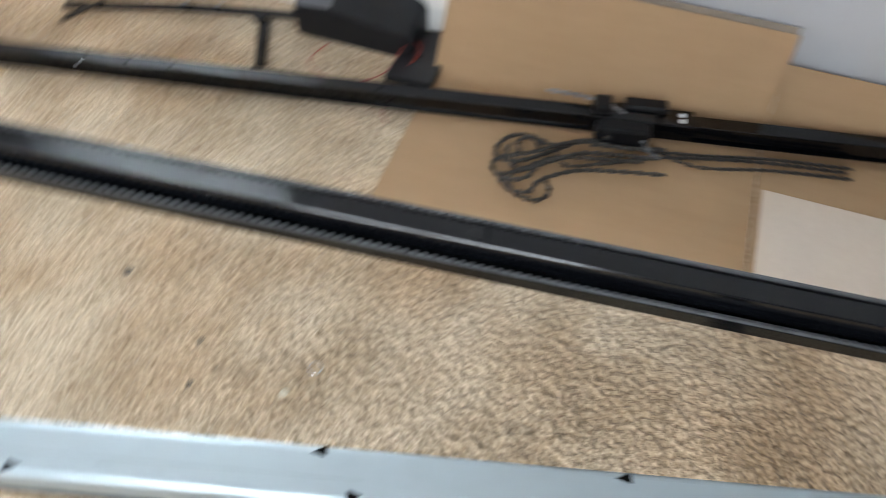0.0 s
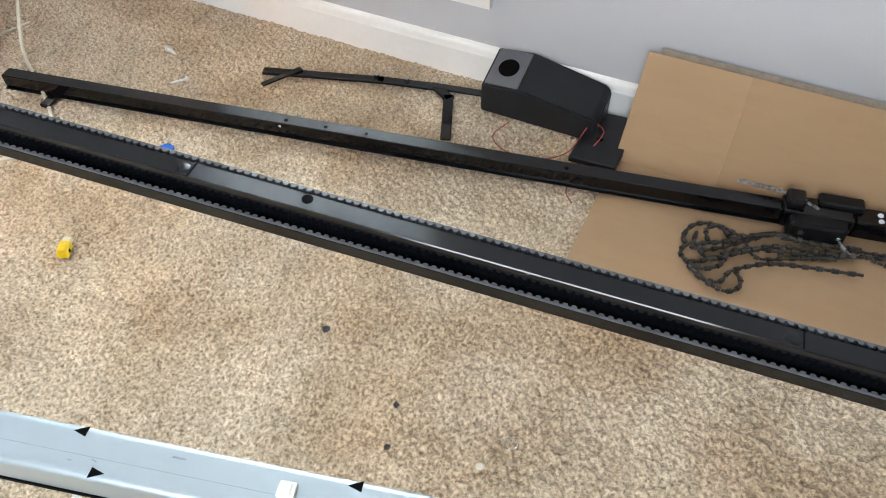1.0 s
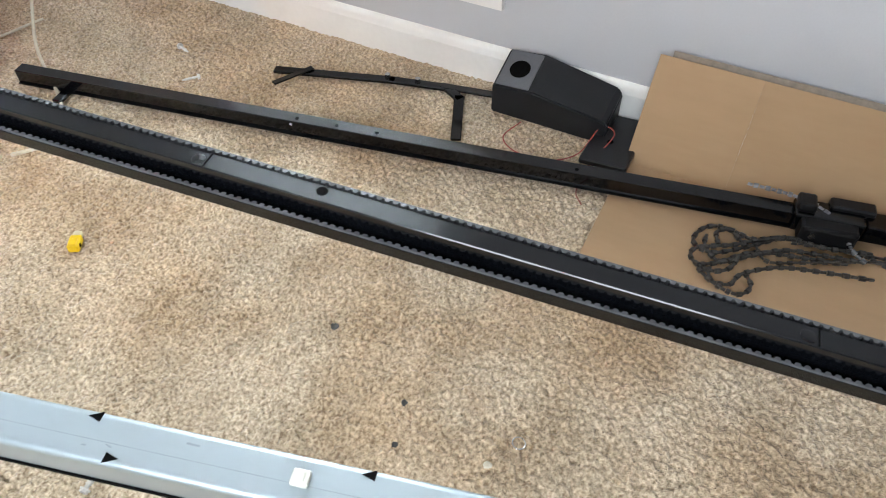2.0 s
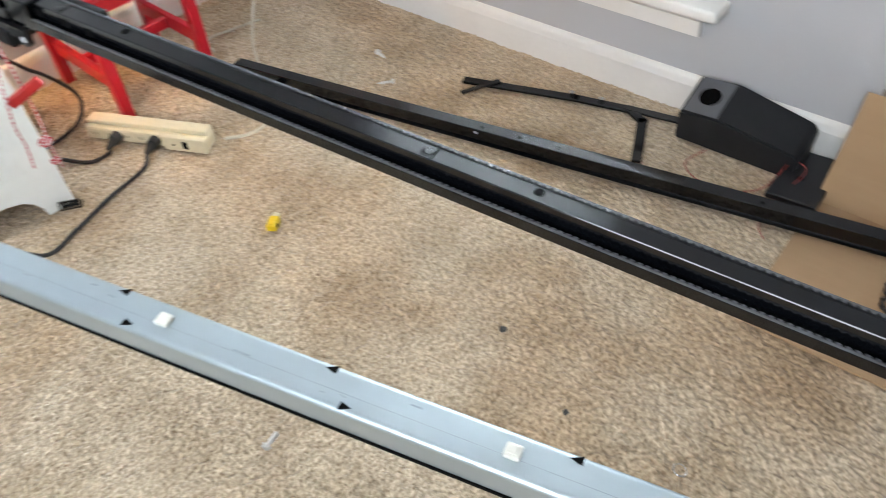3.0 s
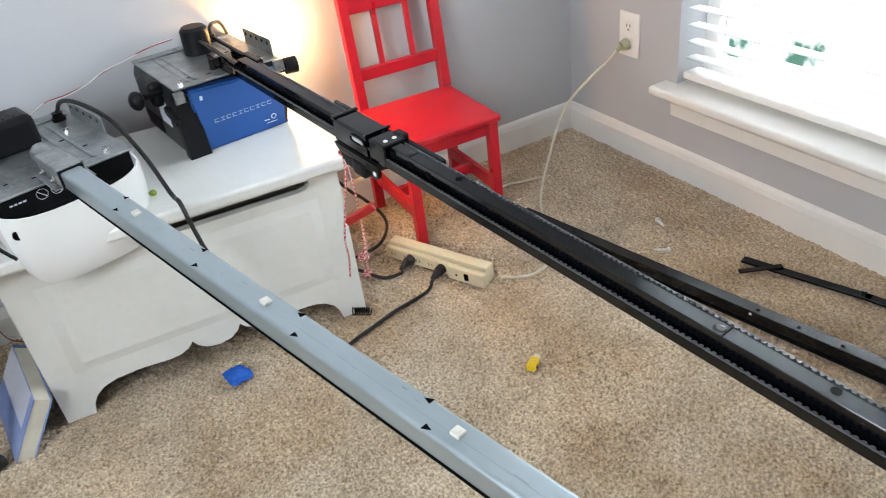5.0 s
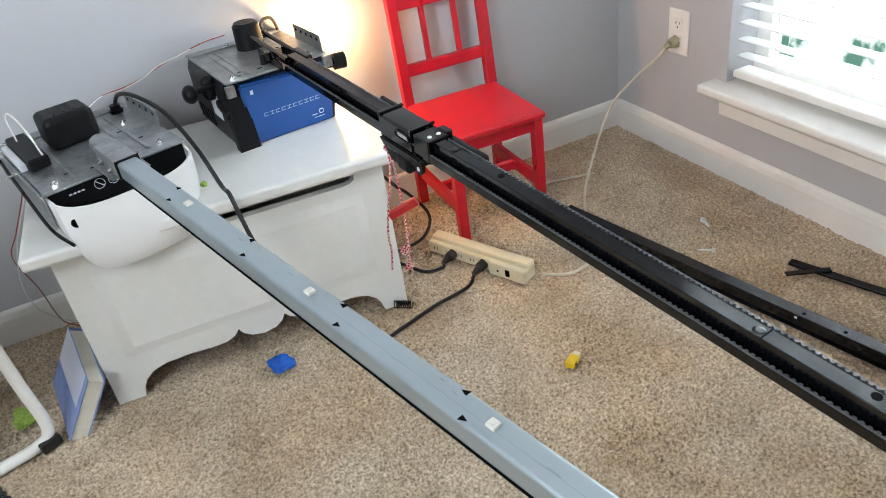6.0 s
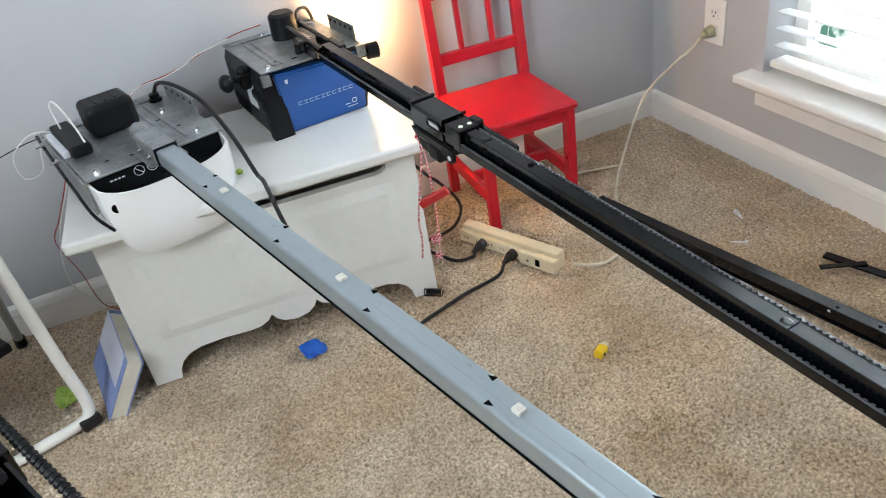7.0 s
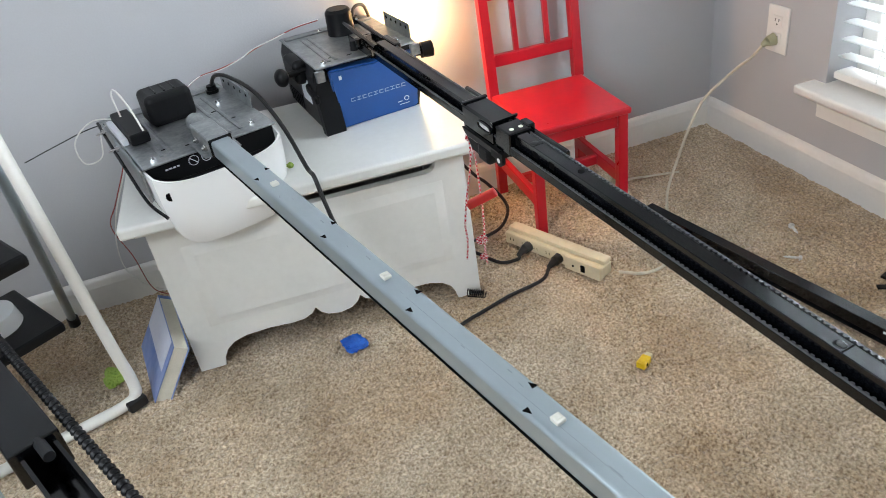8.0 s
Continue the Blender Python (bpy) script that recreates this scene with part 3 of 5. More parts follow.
part("cable_gland", cyl(cyl(B(), (0.062, 0.100, 0.1445), (0.062, 0.100, 0.152), 0.012, n=18), (0.062, 0.100, 0.152), (0.062, 0.100, 0.160), 0.009, n=18), BLACKP, o2)
part("power_lead", tube(B(), [(0.062, 0.100, 0.158), (0.066, 0.106, 0.172), (0.080, 0.112, 0.178), (0.098, 0.118, 0.168), (0.108, 0.124, 0.12), (0.106, 0.124, 0.04), (0.106, 0.124, 0.004)], 0.0038, 8, 6), RUBBER, o2, "black power lead curving over the back")
part("limit_knob", cyl(cyl(B(), (0.110, -0.105, 0.114), (0.130, -0.108, 0.114), 0.010, n=14), (0.126, -0.107, 0.114), (0.150, -0.110, 0.113), 0.0165, n=24), BLACKP, o2, "round black knob")
bulb = B()
bmesh.ops.create_uvsphere(bulb, u_segments=24, v_segments=14, radius=0.021, matrix=pose(0.1737, 0.0833, 0.120))
part("light_bulb", bulb, WARMG, o2, "lit warm bulb beside the housing").visible_shadow = False
part("bulb_socket", cyl(B(), (0.108, 0.080, 0.110), (0.156, 0.083, 0.119), 0.012, n=20), PRINT, o2)

R2 = rail_frame((-1.015, -0.25, 0.560), (-0.849, -1.5, 0.489))
L2 = 2.75
rail = part("rail", prism(B(), [(-0.0093, -0.001), (-0.0085, 0.0), (0.0085, 0.0), (0.0093, -0.001), (0.0093, -0.0085), (0.0180, -0.0085), (0.0180, -0.0300), (0.0165, -0.0315),
                              (-0.0177, -0.0315), (-0.0192, -0.0300), (-0.0192, -0.0185), (-0.0184, -0.0185), (-0.0184, -0.0225), (-0.0093, -0.0225)], -L2, -0.046), BLACKM, o2, "long black powder-coated steel rail", m=R2)
for y in (-0.41, -1.190, -0.681, -1.98):
    part("hole", cyl(B(), (0.0025, y, -0.002), (0.0025, y, 0.0005), 0.0048, n=18), DARK, rail, m=R2)
for y in (-1.0845, -1.5895, -0.585):
    part("joint_gap", box(B(), -0.0084, 0.0084, y - 0.0006, y + 0.0006, -0.001, 0.0004), DARK, rail, "thin gap where two rail lengths meet", m=R2)
    bm = B()
    bmesh.ops.create_uvsphere(bm, u_segments=20, v_segments=12, radius=0.0066, matrix=pose(-0.001, y + 0.0078, -0.0002) @ Matrix.Diagonal((1, 1, 0.16, 1)))
    part("dimple", bm, BLACKM, rail, "pressed mark beside the joint", m=R2)
for y in (-0.50, -0.545, -0.59, -0.63):
    part("slot", box(B(), -0.0097, -0.0091, y - 0.006, y + 0.006, -0.0165, -0.006, 0.0002, 1), DARK, rail, m=R2)


def toothed_belt(x0, x1, tip, z0, z1, y0, y1, pitch=0.0072):
    """A belt standing on edge: a thin band from x0 to x1 with rounded teeth out to tip."""
    bm = box(B(), x0, x1, y0, y1, z0, z1)
    root = x1 if tip > x1 else x0
    for k in range(int((y1 - y0) / pitch)):
        y = y0 + k * pitch
        outline = [(root, y), (root, y + 0.0048), (tip * 0.8 + root * 0.2, y + 0.0043), (tip, y + 0.0033), (tip, y + 0.0015), (tip * 0.8 + root * 0.2, y + 0.0005)]
        low = [bm.verts.new((u, v, z0)) for u, v in outline]
        top = [bm.verts.new((u, v, z1)) for u, v in outline]
        bm.faces.new(top)
        for q in range(6):
            bm.faces.new((low[q], low[(q + 1) % 6], top[(q + 1) % 6], top[q]))
    return bm


part("belt", toothed_belt(0.0163, 0.0178, 0.0136, -0.0085, -0.0030, -L2, -0.05), BELT, rail, "toothed drive belt along the rail edge", m=R2)
part("belt", toothed_belt(-0.0183, -0.0170, -0.0148, -0.0225, -0.0165, -L2, -0.05), BELT, rail, "toothed drive belt on the rail's lower ledge", m=R2)
part("rail_bracket", prism(B(), [(-0.024, -0.030), (0.028, -0.030), (0.028, -0.014), (0.026, -0.014), (0.026, -0.0260), (-0.022, -0.0260), (-0.022, -0.014), (-0.024, -0.014)], -0.044, 0.07), BLACKM, o2, "shallow black channel under the rail end", m=R2)
for x in (-0.0135, 0.0175):
    part("drive_rod", cyl(B(), (x, -0.05, -0.008), (x * 0.9, 0.115, -0.004), 0.0046, n=12), BLACKM, o2, "thin black drive rod", m=R2)
part("chain_guide", box(B(), 0.012, 0.025, -0.085, -0.025, -0.020, 0.001, 0.002, 1), BLACKM, o2, m=R2)
part("bolt", cyl(B(), (-0.030, 0.030, -0.034), (-0.030, 0.030, -0.012), 0.0085, 0.007, n=14), BLACKP, o2, m=R2)
part("bolt", cyl(B(), (-0.004, 0.035, -0.036), (-0.004, 0.035, -0.014), 0.005, n=6), CHROME, o2, m=R2)
part("belt_tensioner", cyl(B(), (-0.026, 0.01, -0.02), (-0.026, 0.01, -0.004), 0.006, n=14), BLACKM, o2, m=R2)

# the sliding trolley, part way along the black rail
TY = -0.45
MT = R2 @ pose(0, TY, 0)
tr = thing("rail_trolley", MT, "black steel trolley clamped round the rail with a release cord", "trolley")
sleeve = prism(B(), [(-0.0215, -0.032), (-0.0215, 0.0), (-0.0185, 0.0045), (0.0185, 0.0045), (0.0215, 0.0), (0.0215, -0.032), (0.0195, -0.032), (0.0195, 0.0015), (-0.0195, 0.0015), (-0.0195, -0.032)], -0.045, 0.045)
part("sleeve", sleeve, BLACKM, tr)
part("end_ridge", box(B(), -0.023, 0.023, 0.040, 0.047, 0.003, 0.0075, 0.0015, 2), BLACKM, tr)
part("flared_lip", prism(B(), [(-0.022, 0.0035), (0.022, 0.0035), (0.023, 0.0075), (-0.023, 0.0075)], -0.0475, -0.044), BLACKM, tr, "flared glossy lip")
loop = []
for k in range(17):
    q = 2 * math.pi * k / 16
    loop.append((-0.0225, -0.022 + 0.019 * math.copysign(abs(math.cos(q)) ** 0.5, math.cos(q)), -0.010 + 0.0062 * math.sin(q)))
part("side_loop", tube(B(), loop, 0.0018, 8, 2), BLACKM, tr, "raised oval loop on the sleeve side")
part("loop_slot", box(B(), -0.0222, -0.0212, -0.036, -0.008, -0.0135, -0.0065, 0.0004, 1), CHROME, tr)
ripl = part("rivet_plate", box(B(), -0.0195, 0.0195, -0.090, -0.050, -0.034, 0.0035, 0.002, 2), BLACKM, tr)
for x in (-0.008, 0.008):
    part("rivet", cyl(B(), (x, -0.078, 0.003), (x, -0.078, 0.0048), 0.0038, 0.0030, n=16), CLIPW, ripl, "pale rivet head")
part("lower_carriage", prism(B(), [(-0.0255, -0.034), (0.0255, -0.034), (0.020, -0.050), (-0.020, -0.050)], -0.062, 0.045), BLACKP, tr)
part("lug", box(cyl(B(), (-0.024, -0.062, -0.050), (-0.018, -0.062, -0.050), 0.010, n=20), -0.024, -0.018, -0.072, -0.040, -0.050, -0.036), BLACKP, tr)
part("lug_hole", cyl(B(), (-0.0246, -0.062, -0.050), (-0.0236, -0.062, -0.050), 0.004, n=14), PRINT, tr)
part("release_block", box(B(), -0.022, 0.010, -0.026, 0.008, -0.078, -0.048, 0.006, 3), BLACKP, tr)
part("release_arm", prism(B(), [(0.0, 0.0), (0.040, -0.004), (0.042, -0.020), (0.016, -0.018)], -0.006, 0.006, pose(-0.012, 0.047, -0.053, 0, 0, -90)), BLACKP, tr, "short release lever")
# bright sliver laid on the black lever as a painted highlight
part("arm_highlight", box(B(), -0.0185, -0.006, 0.012, 0.040, -0.0530, -0.0515, 0.0006, 1), CHROME, tr)
part("chain_clip", box(B(), 0.019, 0.027, -0.175, -0.060, -0.013, -0.001, 0.002, 1), BLACKM, tr)
part("chain_clip", box(B(), 0.019, 0.027, 0.050, 0.110, -0.013, -0.001, 0.002, 1), BLACKM, tr)
part("clip_end", box(B(), 0.016, 0.029, -0.086, -0.062, -0.012, 0.006, 0.002, 1), BLACKM, tr)
tip = MT @ Vector((-0.014, 0.046, -0.058))
rope = thing("release_cord", Matrix.Translation(tip), "red and white braided cord hanging from the trolley", "cord")
bm = B()
for k in range(3):
    bmesh.ops.create_uvsphere(bm, u_segments=12, v_segments=8, radius=0.0052, matrix=pose(0.002 * k - 0.002, 0.001, -0.003 * k))
part("knot", bm, ROPE, rope)
part("strand", tube(B(), [(0, 0, 0), (-0.004, -0.004, -0.04), (-0.018, -0.004, -0.10), (-0.030, -0.010, -0.150), (-0.030, -0.010, -0.185), (-0.036, -0.012, -0.222)], 0.0017, 8, 6), ROPE, rope)
part("strand", tube(B(), [(0.002, 0, 0), (0.005, -0.004, -0.05), (0.006, -0.006, -0.12), (0.004, -0.008, -0.17), (0.0, -0.01, -0.205), (0.001, -0.01, -0.245)], 0.0017, 8, 6), ROPE, rope)
part("handle", box(B(), -0.029, 0.029, -0.0055, 0.0055, -0.008, 0.008, 0.003, 2, pose(0.006, -0.006, -0.115, 0, -27, -30)), REDP, rope, "red plastic pull handle")
for z, r in ((-0.200, 0.0075), (-0.236, 0.005)):
    bm = B()
    for k in range(5):
        q = 2.4 * k
        ring = [(r * 0.55 * math.cos(q) + r * 0.7 * math.cos(u), r * 0.55 * math.sin(q) * 0.5 + r * 0.7 * math.sin(u) * math.cos(q), z + r * 0.8 * math.sin(u) * math.sin(q + 0.6)) for u in np.linspace(0, 6.28, 9)]
        tube(bm, ring, 0.0018, 6, 3)
    part("knot", bm, ROPE, rope, "frayed knot")

# chain-driven unit with the white light cover, its zinc rail nearest the camera
M1 = pose(-1.410, -0.236, TOP, 0, 0, 13.5)
o1 = thing("garage_door_opener", M1, "garage opener with a white light cover and galvanised rail", "door opener")
part("housing", box(B(), -0.118, 0.118, -0.145, 0.155, 0.0, 0.0905, 0.008, 2), GREYP, o1, "dark housing under the steel plate")
opener_top(o1, 0.250, 0.325, 0.095, (-0.012, 0.042, 0.090, 0.080, 0.062))


def light_cover():
    """A bowed translucent cover: wraps the front from side to side, deepest in the middle."""
    bm = B()
    rows, cols = 14, 36
    shell = []
    for shift in (0.0, 0.004):
        grid = []
        for i in range(rows + 1):
            v = i / rows
            line = []
            for k in range(cols + 1):
                u = -1 + 2 * k / cols
                bow = math.sqrt(max(0.0, 1 - abs(u) ** 3.4))
                deep = max(0.0, 1 - abs(u) ** 7) ** 0.5
                x = (0.127 - 0.012 * v ** 2 - shift) * u
                y = -0.150 - (0.070 * bow) * (1 - 0.15 * v) + 0.012 * v ** 3 - 0.008 + shift * bow
                ztop = 0.088 - 0.014 * bow
                zbot = 0.004 - 0.066 * deep
                z = ztop + (zbot - ztop) * (1 - (1 - v) ** 1.15)
                line.append(bm.verts.new((x, y if bow > 0.03 else -0.13, z)))
            grid.append(line)
        shell.append(grid)
    for g in shell:
        for i in range(rows):
            for k in range(cols):
                bm.faces.new((g[i][k], g[i][k + 1], g[i + 1][k + 1], g[i + 1][k]))
    for i in (0, rows):
        for k in range(cols):
            bm.faces.new((shell[0][i][k], shell[0][i][k + 1], shell[1][i][k + 1], shell[1][i][k]))
    bottom = shell[0][rows]
    bm.faces.new(bottom)
    return bm


lens = part("light_cover", light_cover(), WHITEP, o1, "bowed white plastic light cover")
part("cover_hole", cyl(B(), (-0.098, -0.190, 0.050), (-0.103, -0.206, 0.049), 0.0085, n=20), DARK, lens)
part("front_strip", box(B(), -0.120, 0.120, -0.153, -0.146, 0.050, 0.0905, 0.001, 1), BLACKP, o1, "black strip with pale warning symbols")
for x in (-0.036, -0.012):
    bm = B()
    tube(bm, [(x + 0.009 * math.cos(u), -0.1538, 0.076 + 0.009 * math.sin(u)) for u in np.linspace(0, 2 * math.pi, 17)], 0.0006, 5, 1)
    box(bm, -0.009, 0.009, -0.0005, 0.0005, -0.0008, 0.0008, m=pose(x, -0.1538, 0.076, 0, 45, 0))
    part("warning_symbol", bm, PRINT, o1)
for k in range(4):
    part("printed_mark", box(B(), -0.088 + k * 0.007, -0.083 + k * 0.007, -0.1536, -0.1528, 0.0745, 0.0775), PRINT, o1)
part("side_rail", box(B(), -0.131, -0.1255, -0.16, 0.162, 0.030, 0.0935, 0.002, 1), GALV, o1, "steel side flange")
part("side_strap", tube(B(), [(-0.134, 0.155, 0.092), (-0.137, 0.05, 0.080), (-0.137, -0.06, 0.055), (-0.134, -0.15, 0.028), (-0.118, -0.190, 0.006)], 0.0032, 8, 6), BLACKM, o1)
part("limit_switch", box(B(), -0.112, -0.076, -0.050, 0.110, 0.096, 0.118, 0.004, 2), BLACKP, o1, "black limit switch box")
part("terminal_strip", box(B(), -0.124, -0.113, -0.03, 0.10, 0.0958, 0.108, 0.001, 1), PRINT, o1)
for y in (-0.015, 0.095):
    part("screw", cyl(cyl(B(), (-0.150, y, 0.091), (-0.120, y, 0.091), 0.0026, n=10), (-0.138, y, 0.091), (-0.134, y, 0.091), 0.0065, n=8), CHROME, o1)
part("wire_loop", tube(B(), [(-0.098, 0.07, 0.118), (-0.098, 0.085, 0.158), (-0.092, 0.06, 0.172), (-0.086, 0.0, 0.150), (-0.084, -0.045, 0.118)], 0.0018, 6, 6), WHITEW, o1, "stiff white wire loop")
part("cable_gland", cyl(cyl(B(), (0.096, 0.105, 0.0945), (0.096, 0.105, 0.1015), 0.013, n=20), (0.096, 0.105, 0.1015), (0.096, 0.105, 0.111), 0.010, n=20), BLACKP, o1)

R1 = rail_frame((-1.342, -0.50, 0.511), (-1.084, -1.5, 0.487))
L1 = 2.4
bend = [(-0.0185 + 0.0045 * (1 - math.cos(q)), -0.0045 + 0.0045 * math.sin(q)) for q in np.linspace(0, math.pi / 2, 6)]
XC = -0.0030
crail = prism(B(), [(-0.0185, -0.026)] + bend + [(XC - x, z) for x, z in reversed(bend)] + [(0.0155, -0.026), (0.010, -0.026), (0.010, -0.0245), (0.0138, -0.0245),
                    (0.0138, -0.0045), (0.0112, -0.0022), (-0.0142, -0.0022), (-0.0168, -0.0045), (-0.0168, -0.0245), (-0.012, -0.0245), (-0.012, -0.026)], -L1, 0.044)
r1 = part("rail", crail, RAILS, o1, "long scuffed galvanised C-shaped rail", m=R1)
part("chain", roller_chain(-0.0026, -0.026, -L1, 0.0), RUBBER, r1, "dark chain under the rail", m=R1)
# near-black strip puts the shade along the rail's underside into colour
part("lower_shade_strip", box(B(), -0.0195, -0.0175, -L1, 0.0, -0.0300, -0.0263), DARK, r1, "dark strip painted as shade under the rail's side", m=R1)
for y in (-0.135, -0.355, -0.561, -0.760, -0.952, -1.136, -1.334, -1.515):
    for s, dy in ((1, 0.012), (-1, -0.012)):
        bm = B()
        prism(bm, [(-0.0036, -0.0045), (0.0036, -0.0045), (0.001, 0.0045)], 0.0, 0.0007)
        bm.transform(pose(0.0112 if s > 0 else -0.0142, y + dy, -0.0001, 90, 0, 180 if s > 0 else 0))
        part("punched_hole", bm, DARK, r1, m=R1)
for y in (-0.184, -0.501, -0.798, -1.084):
    c = part("plastic_clip", box(B(), -0.0068, 0.0042, y - 0.0058, y + 0.0058, 0.0, 0.005, 0.0015, 2), CLIPW, r1, "white plastic chain clip", m=R1)
    part("clip_button", box(B(), -0.0048, 0.0022, y - 0.003, y + 0.003, 0.005, 0.0060, 0.0004, 1), CLIPW, c, m=R1)
for x, y, l in ((0.004, -0.45, 0.02), (-0.006, -0.66, 0.014), (0.007, -0.72, 0.012), (-0.003, -0.87, 0.03), (0.006, -1.01, 0.018), (-0.008, -1.20, 0.02), (0.002, -0.33, 0.016)):
    part("scratch", box(B(), x - 0.0006, x + 0.0006, y - l / 4, y + l / 4, 0.0, 0.0003), SCUFF, r1, m=R1)
part("press_line", box(B(), -0.0046, -0.0042, -1.35, -0.55, -0.0002, 0.0001), SCUFF, r1, "fine pressed line", m=R1)
rng = random.Random(11)
for k in range(13):
    x, y, l, tw = rng.uniform(-0.013, 0.008), rng.uniform(-1.25, 0.02), rng.uniform(0.003, 0.008), rng.uniform(-22, 22)
    part("scratch", box(B(), -0.0004, 0.0004, -l / 2, l / 2, -0.0002, 0.0001, m=pose(x, y, 0, 0, 0, tw)), SCUFF, r1, m=R1)
part("rail_bracket", prism(B(), [(-0.0215, -0.029), (-0.0215, 0.001), (-0.0195, 0.003), (0.0165, 0.003), (0.0185, 0.001), (0.0185, -0.029), (0.0167, -0.029), (0.0167, 0.0012), (-0.0197, 0.0012), (-0.0197, -0.029)], 0.046, 0.142), GALV, o1, "folded steel rail bracket", m=R1)
part("bracket_band", box(B(), -0.0222, 0.0192, 0.043, 0.0455, -0.028, 0.0036, 0.0005, 1), BLACKM, o1, m=R1)
part("drive_shaft", cyl(B(), (0.0, 0.138, -0.012), (0.0, 0.185, -0.012), 0.012, 0.017, n=20), GALV, o1, m=R1)
for y in (0.115, 0.070):
    part("bolt", cyl(cyl(B(), (-0.030, y, -0.018), (-0.021, y, -0.018), 0.0032, n=10), (-0.026, y, -0.018), (-0.0215, y, -0.018), 0.0065, n=6), CHROME, o1, m=R1)
part("bracket_foot", box(B(), -0.034, 0.034, 0.050, 0.140, -0.0285, -0.0262, 0.001, 1), GALV, o1, m=R1)

# third rail, close to the camera, with a heavy chain beside it
A3, B3 = Vector((-1.704, -0.86, 0.5)), Vector((-1.375, -1.56, 0.49))
R3 = rail_frame(A3, B3)
o3 = thing("spare_rail", R3, "spare black steel rail with a sleeve and a heavy chain", "rail")
part("rail", prism(B(), [(-0.018, -0.035), (-0.018, 0.0), (-0.014, 0.0), (-0.014, -0.028), (0.014, -0.028), (0.014, 0.0), (0.018, 0.0), (0.018, -0.035)], -1.5, 0.4), BLACKM, o3)
part("sleeve", box(B(), -0.026, 0.024, -0.235, 0.3, -0.040, 0.006, 0.002, 2), BLACKM, o3, "black sheet steel sleeve")
part("sleeve_tongue", cyl(B(), (0.004, -0.26, 0.001), (0.004, -0.23, 0.001), 0.006, n=14), GREYP, o3)
part("rod", cyl(B(), (-0.045, -1.5, -0.01), (-0.045, 0.4, -0.01), 0.0018, n=8), GALV, o3)
beads = B()
for k in range(178):
    y = -1.3 + 0.0095 * k
    cyl(beads, (0.036, y, -0.004), (0.036, y + 0.0038, -0.004), 0.0042, 0.0063, n=10)
    cyl(beads, (0.036, y + 0.0038, -0.004), (0.036, y + 0.0080, -0.004), 0.0063, 0.0042, n=10)
    cyl(beads, (0.036, y + 0.0076, -0.004), (0.036, y + 0.0099, -0.004), 0.0032, n=8)
part("chain", beads, BLACKP, o3, "thick black chain")
part("stand_leg", box(B(), -0.02, 0.02, 0.36, 0.40, -0.497, -0.035, 0.003, 1), BLACKM, o3)
part("stand_leg", box(B(), -0.02, 0.02, -1.5, -1.46, -0.482, -0.035, 0.003, 1), BLACKM, o3)


# ---------------------------------------------------------------- red chair
def child_chair(m):
    """A small painted wooden chair; z up, the front towards -y."""
    c = thing("child_chair", m, "glossy red painted wooden child's chair", "chair")
    w, d, zs = 0.120, 0.132, 0.28
    part("seat", box(B(), -w - 0.004, w + 0.004, -d - 0.012, d - 0.018, zs - 0.016, zs, 0.005, 3), RED, c)
    for s in (-1, 1):
        part("front_leg", box(B(), s * (w - 0.012) - 0.012, s * (w - 0.012) + 0.012, -d - 0.002, -d + 0.022, 0, zs - 0.016, 0.003, 2), RED, c)
        part("back_leg", box(B(), s * (w - 0.004) - 0.012, s * (w - 0.004) + 0.012, d - 0.024, d, 0, zs, 0.003, 2), RED, c)
        part("back_post", prism(B(), [(-0.012, 0.0), (0.012, 0.0), (0.011, 0.285), (-0.011, 0.285)], -0.012, 0.012, pose(s * (w - 0.004), d - 0.012, zs - 0.002, -5, 0, 0)), RED, c)
        part("side_stretcher", box(B(), s * (w - 0.010) - 0.008, s * (w - 0.010) + 0.008, -d + 0.022, d - 0.024, 0.075, 0.107, 0.002, 1), RED, c)
        part("side_apron", box(B(), s * (w - 0.012) - 0.008, s * (w - 0.012) + 0.008, -d + 0.022, d - 0.024, zs - 0.050, zs - 0.016, 0.002, 1), RED, c)
    part("front_apron", box(B(), -w + 0.024, w - 0.024, -d + 0.004, -d + 0.020, zs - 0.050, zs - 0.016, 0.002, 1), RED, c)
    part("cross_stretcher", box(B(), -w + 0.018, w - 0.018, -0.008, 0.008, 0.078, 0.104, 0.002, 1), RED, c)
    lean = math.tan(radians(5))
    for z0, z1, n in ((0.066, 0.096, "lower_rail"), (0.165 + 0.06, 0.272, "top_rail")):
        y = d - 0.012 + lean * z0
        part(n, box(B(), -w + 0.006, w - 0.006, y - 0.007, y + 0.009, zs + z0, zs + z1, 0.003, 2), RED, c)
    for x in (-0.042, 0.042):
        y = d - 0.011 + lean * 0.15
        part("spindle", prism(B(), [(-0.006, 0), (0.006, 0), (0.006, 0.134), (-0.006, 0.134)], -0.005, 0.005, pose(x, y - 0.006, zs + 0.094, -5, 0, 0)), RED, c)
    return c


child_chair(pose(-0.580, -0.174, 0, 0, 0, -3))


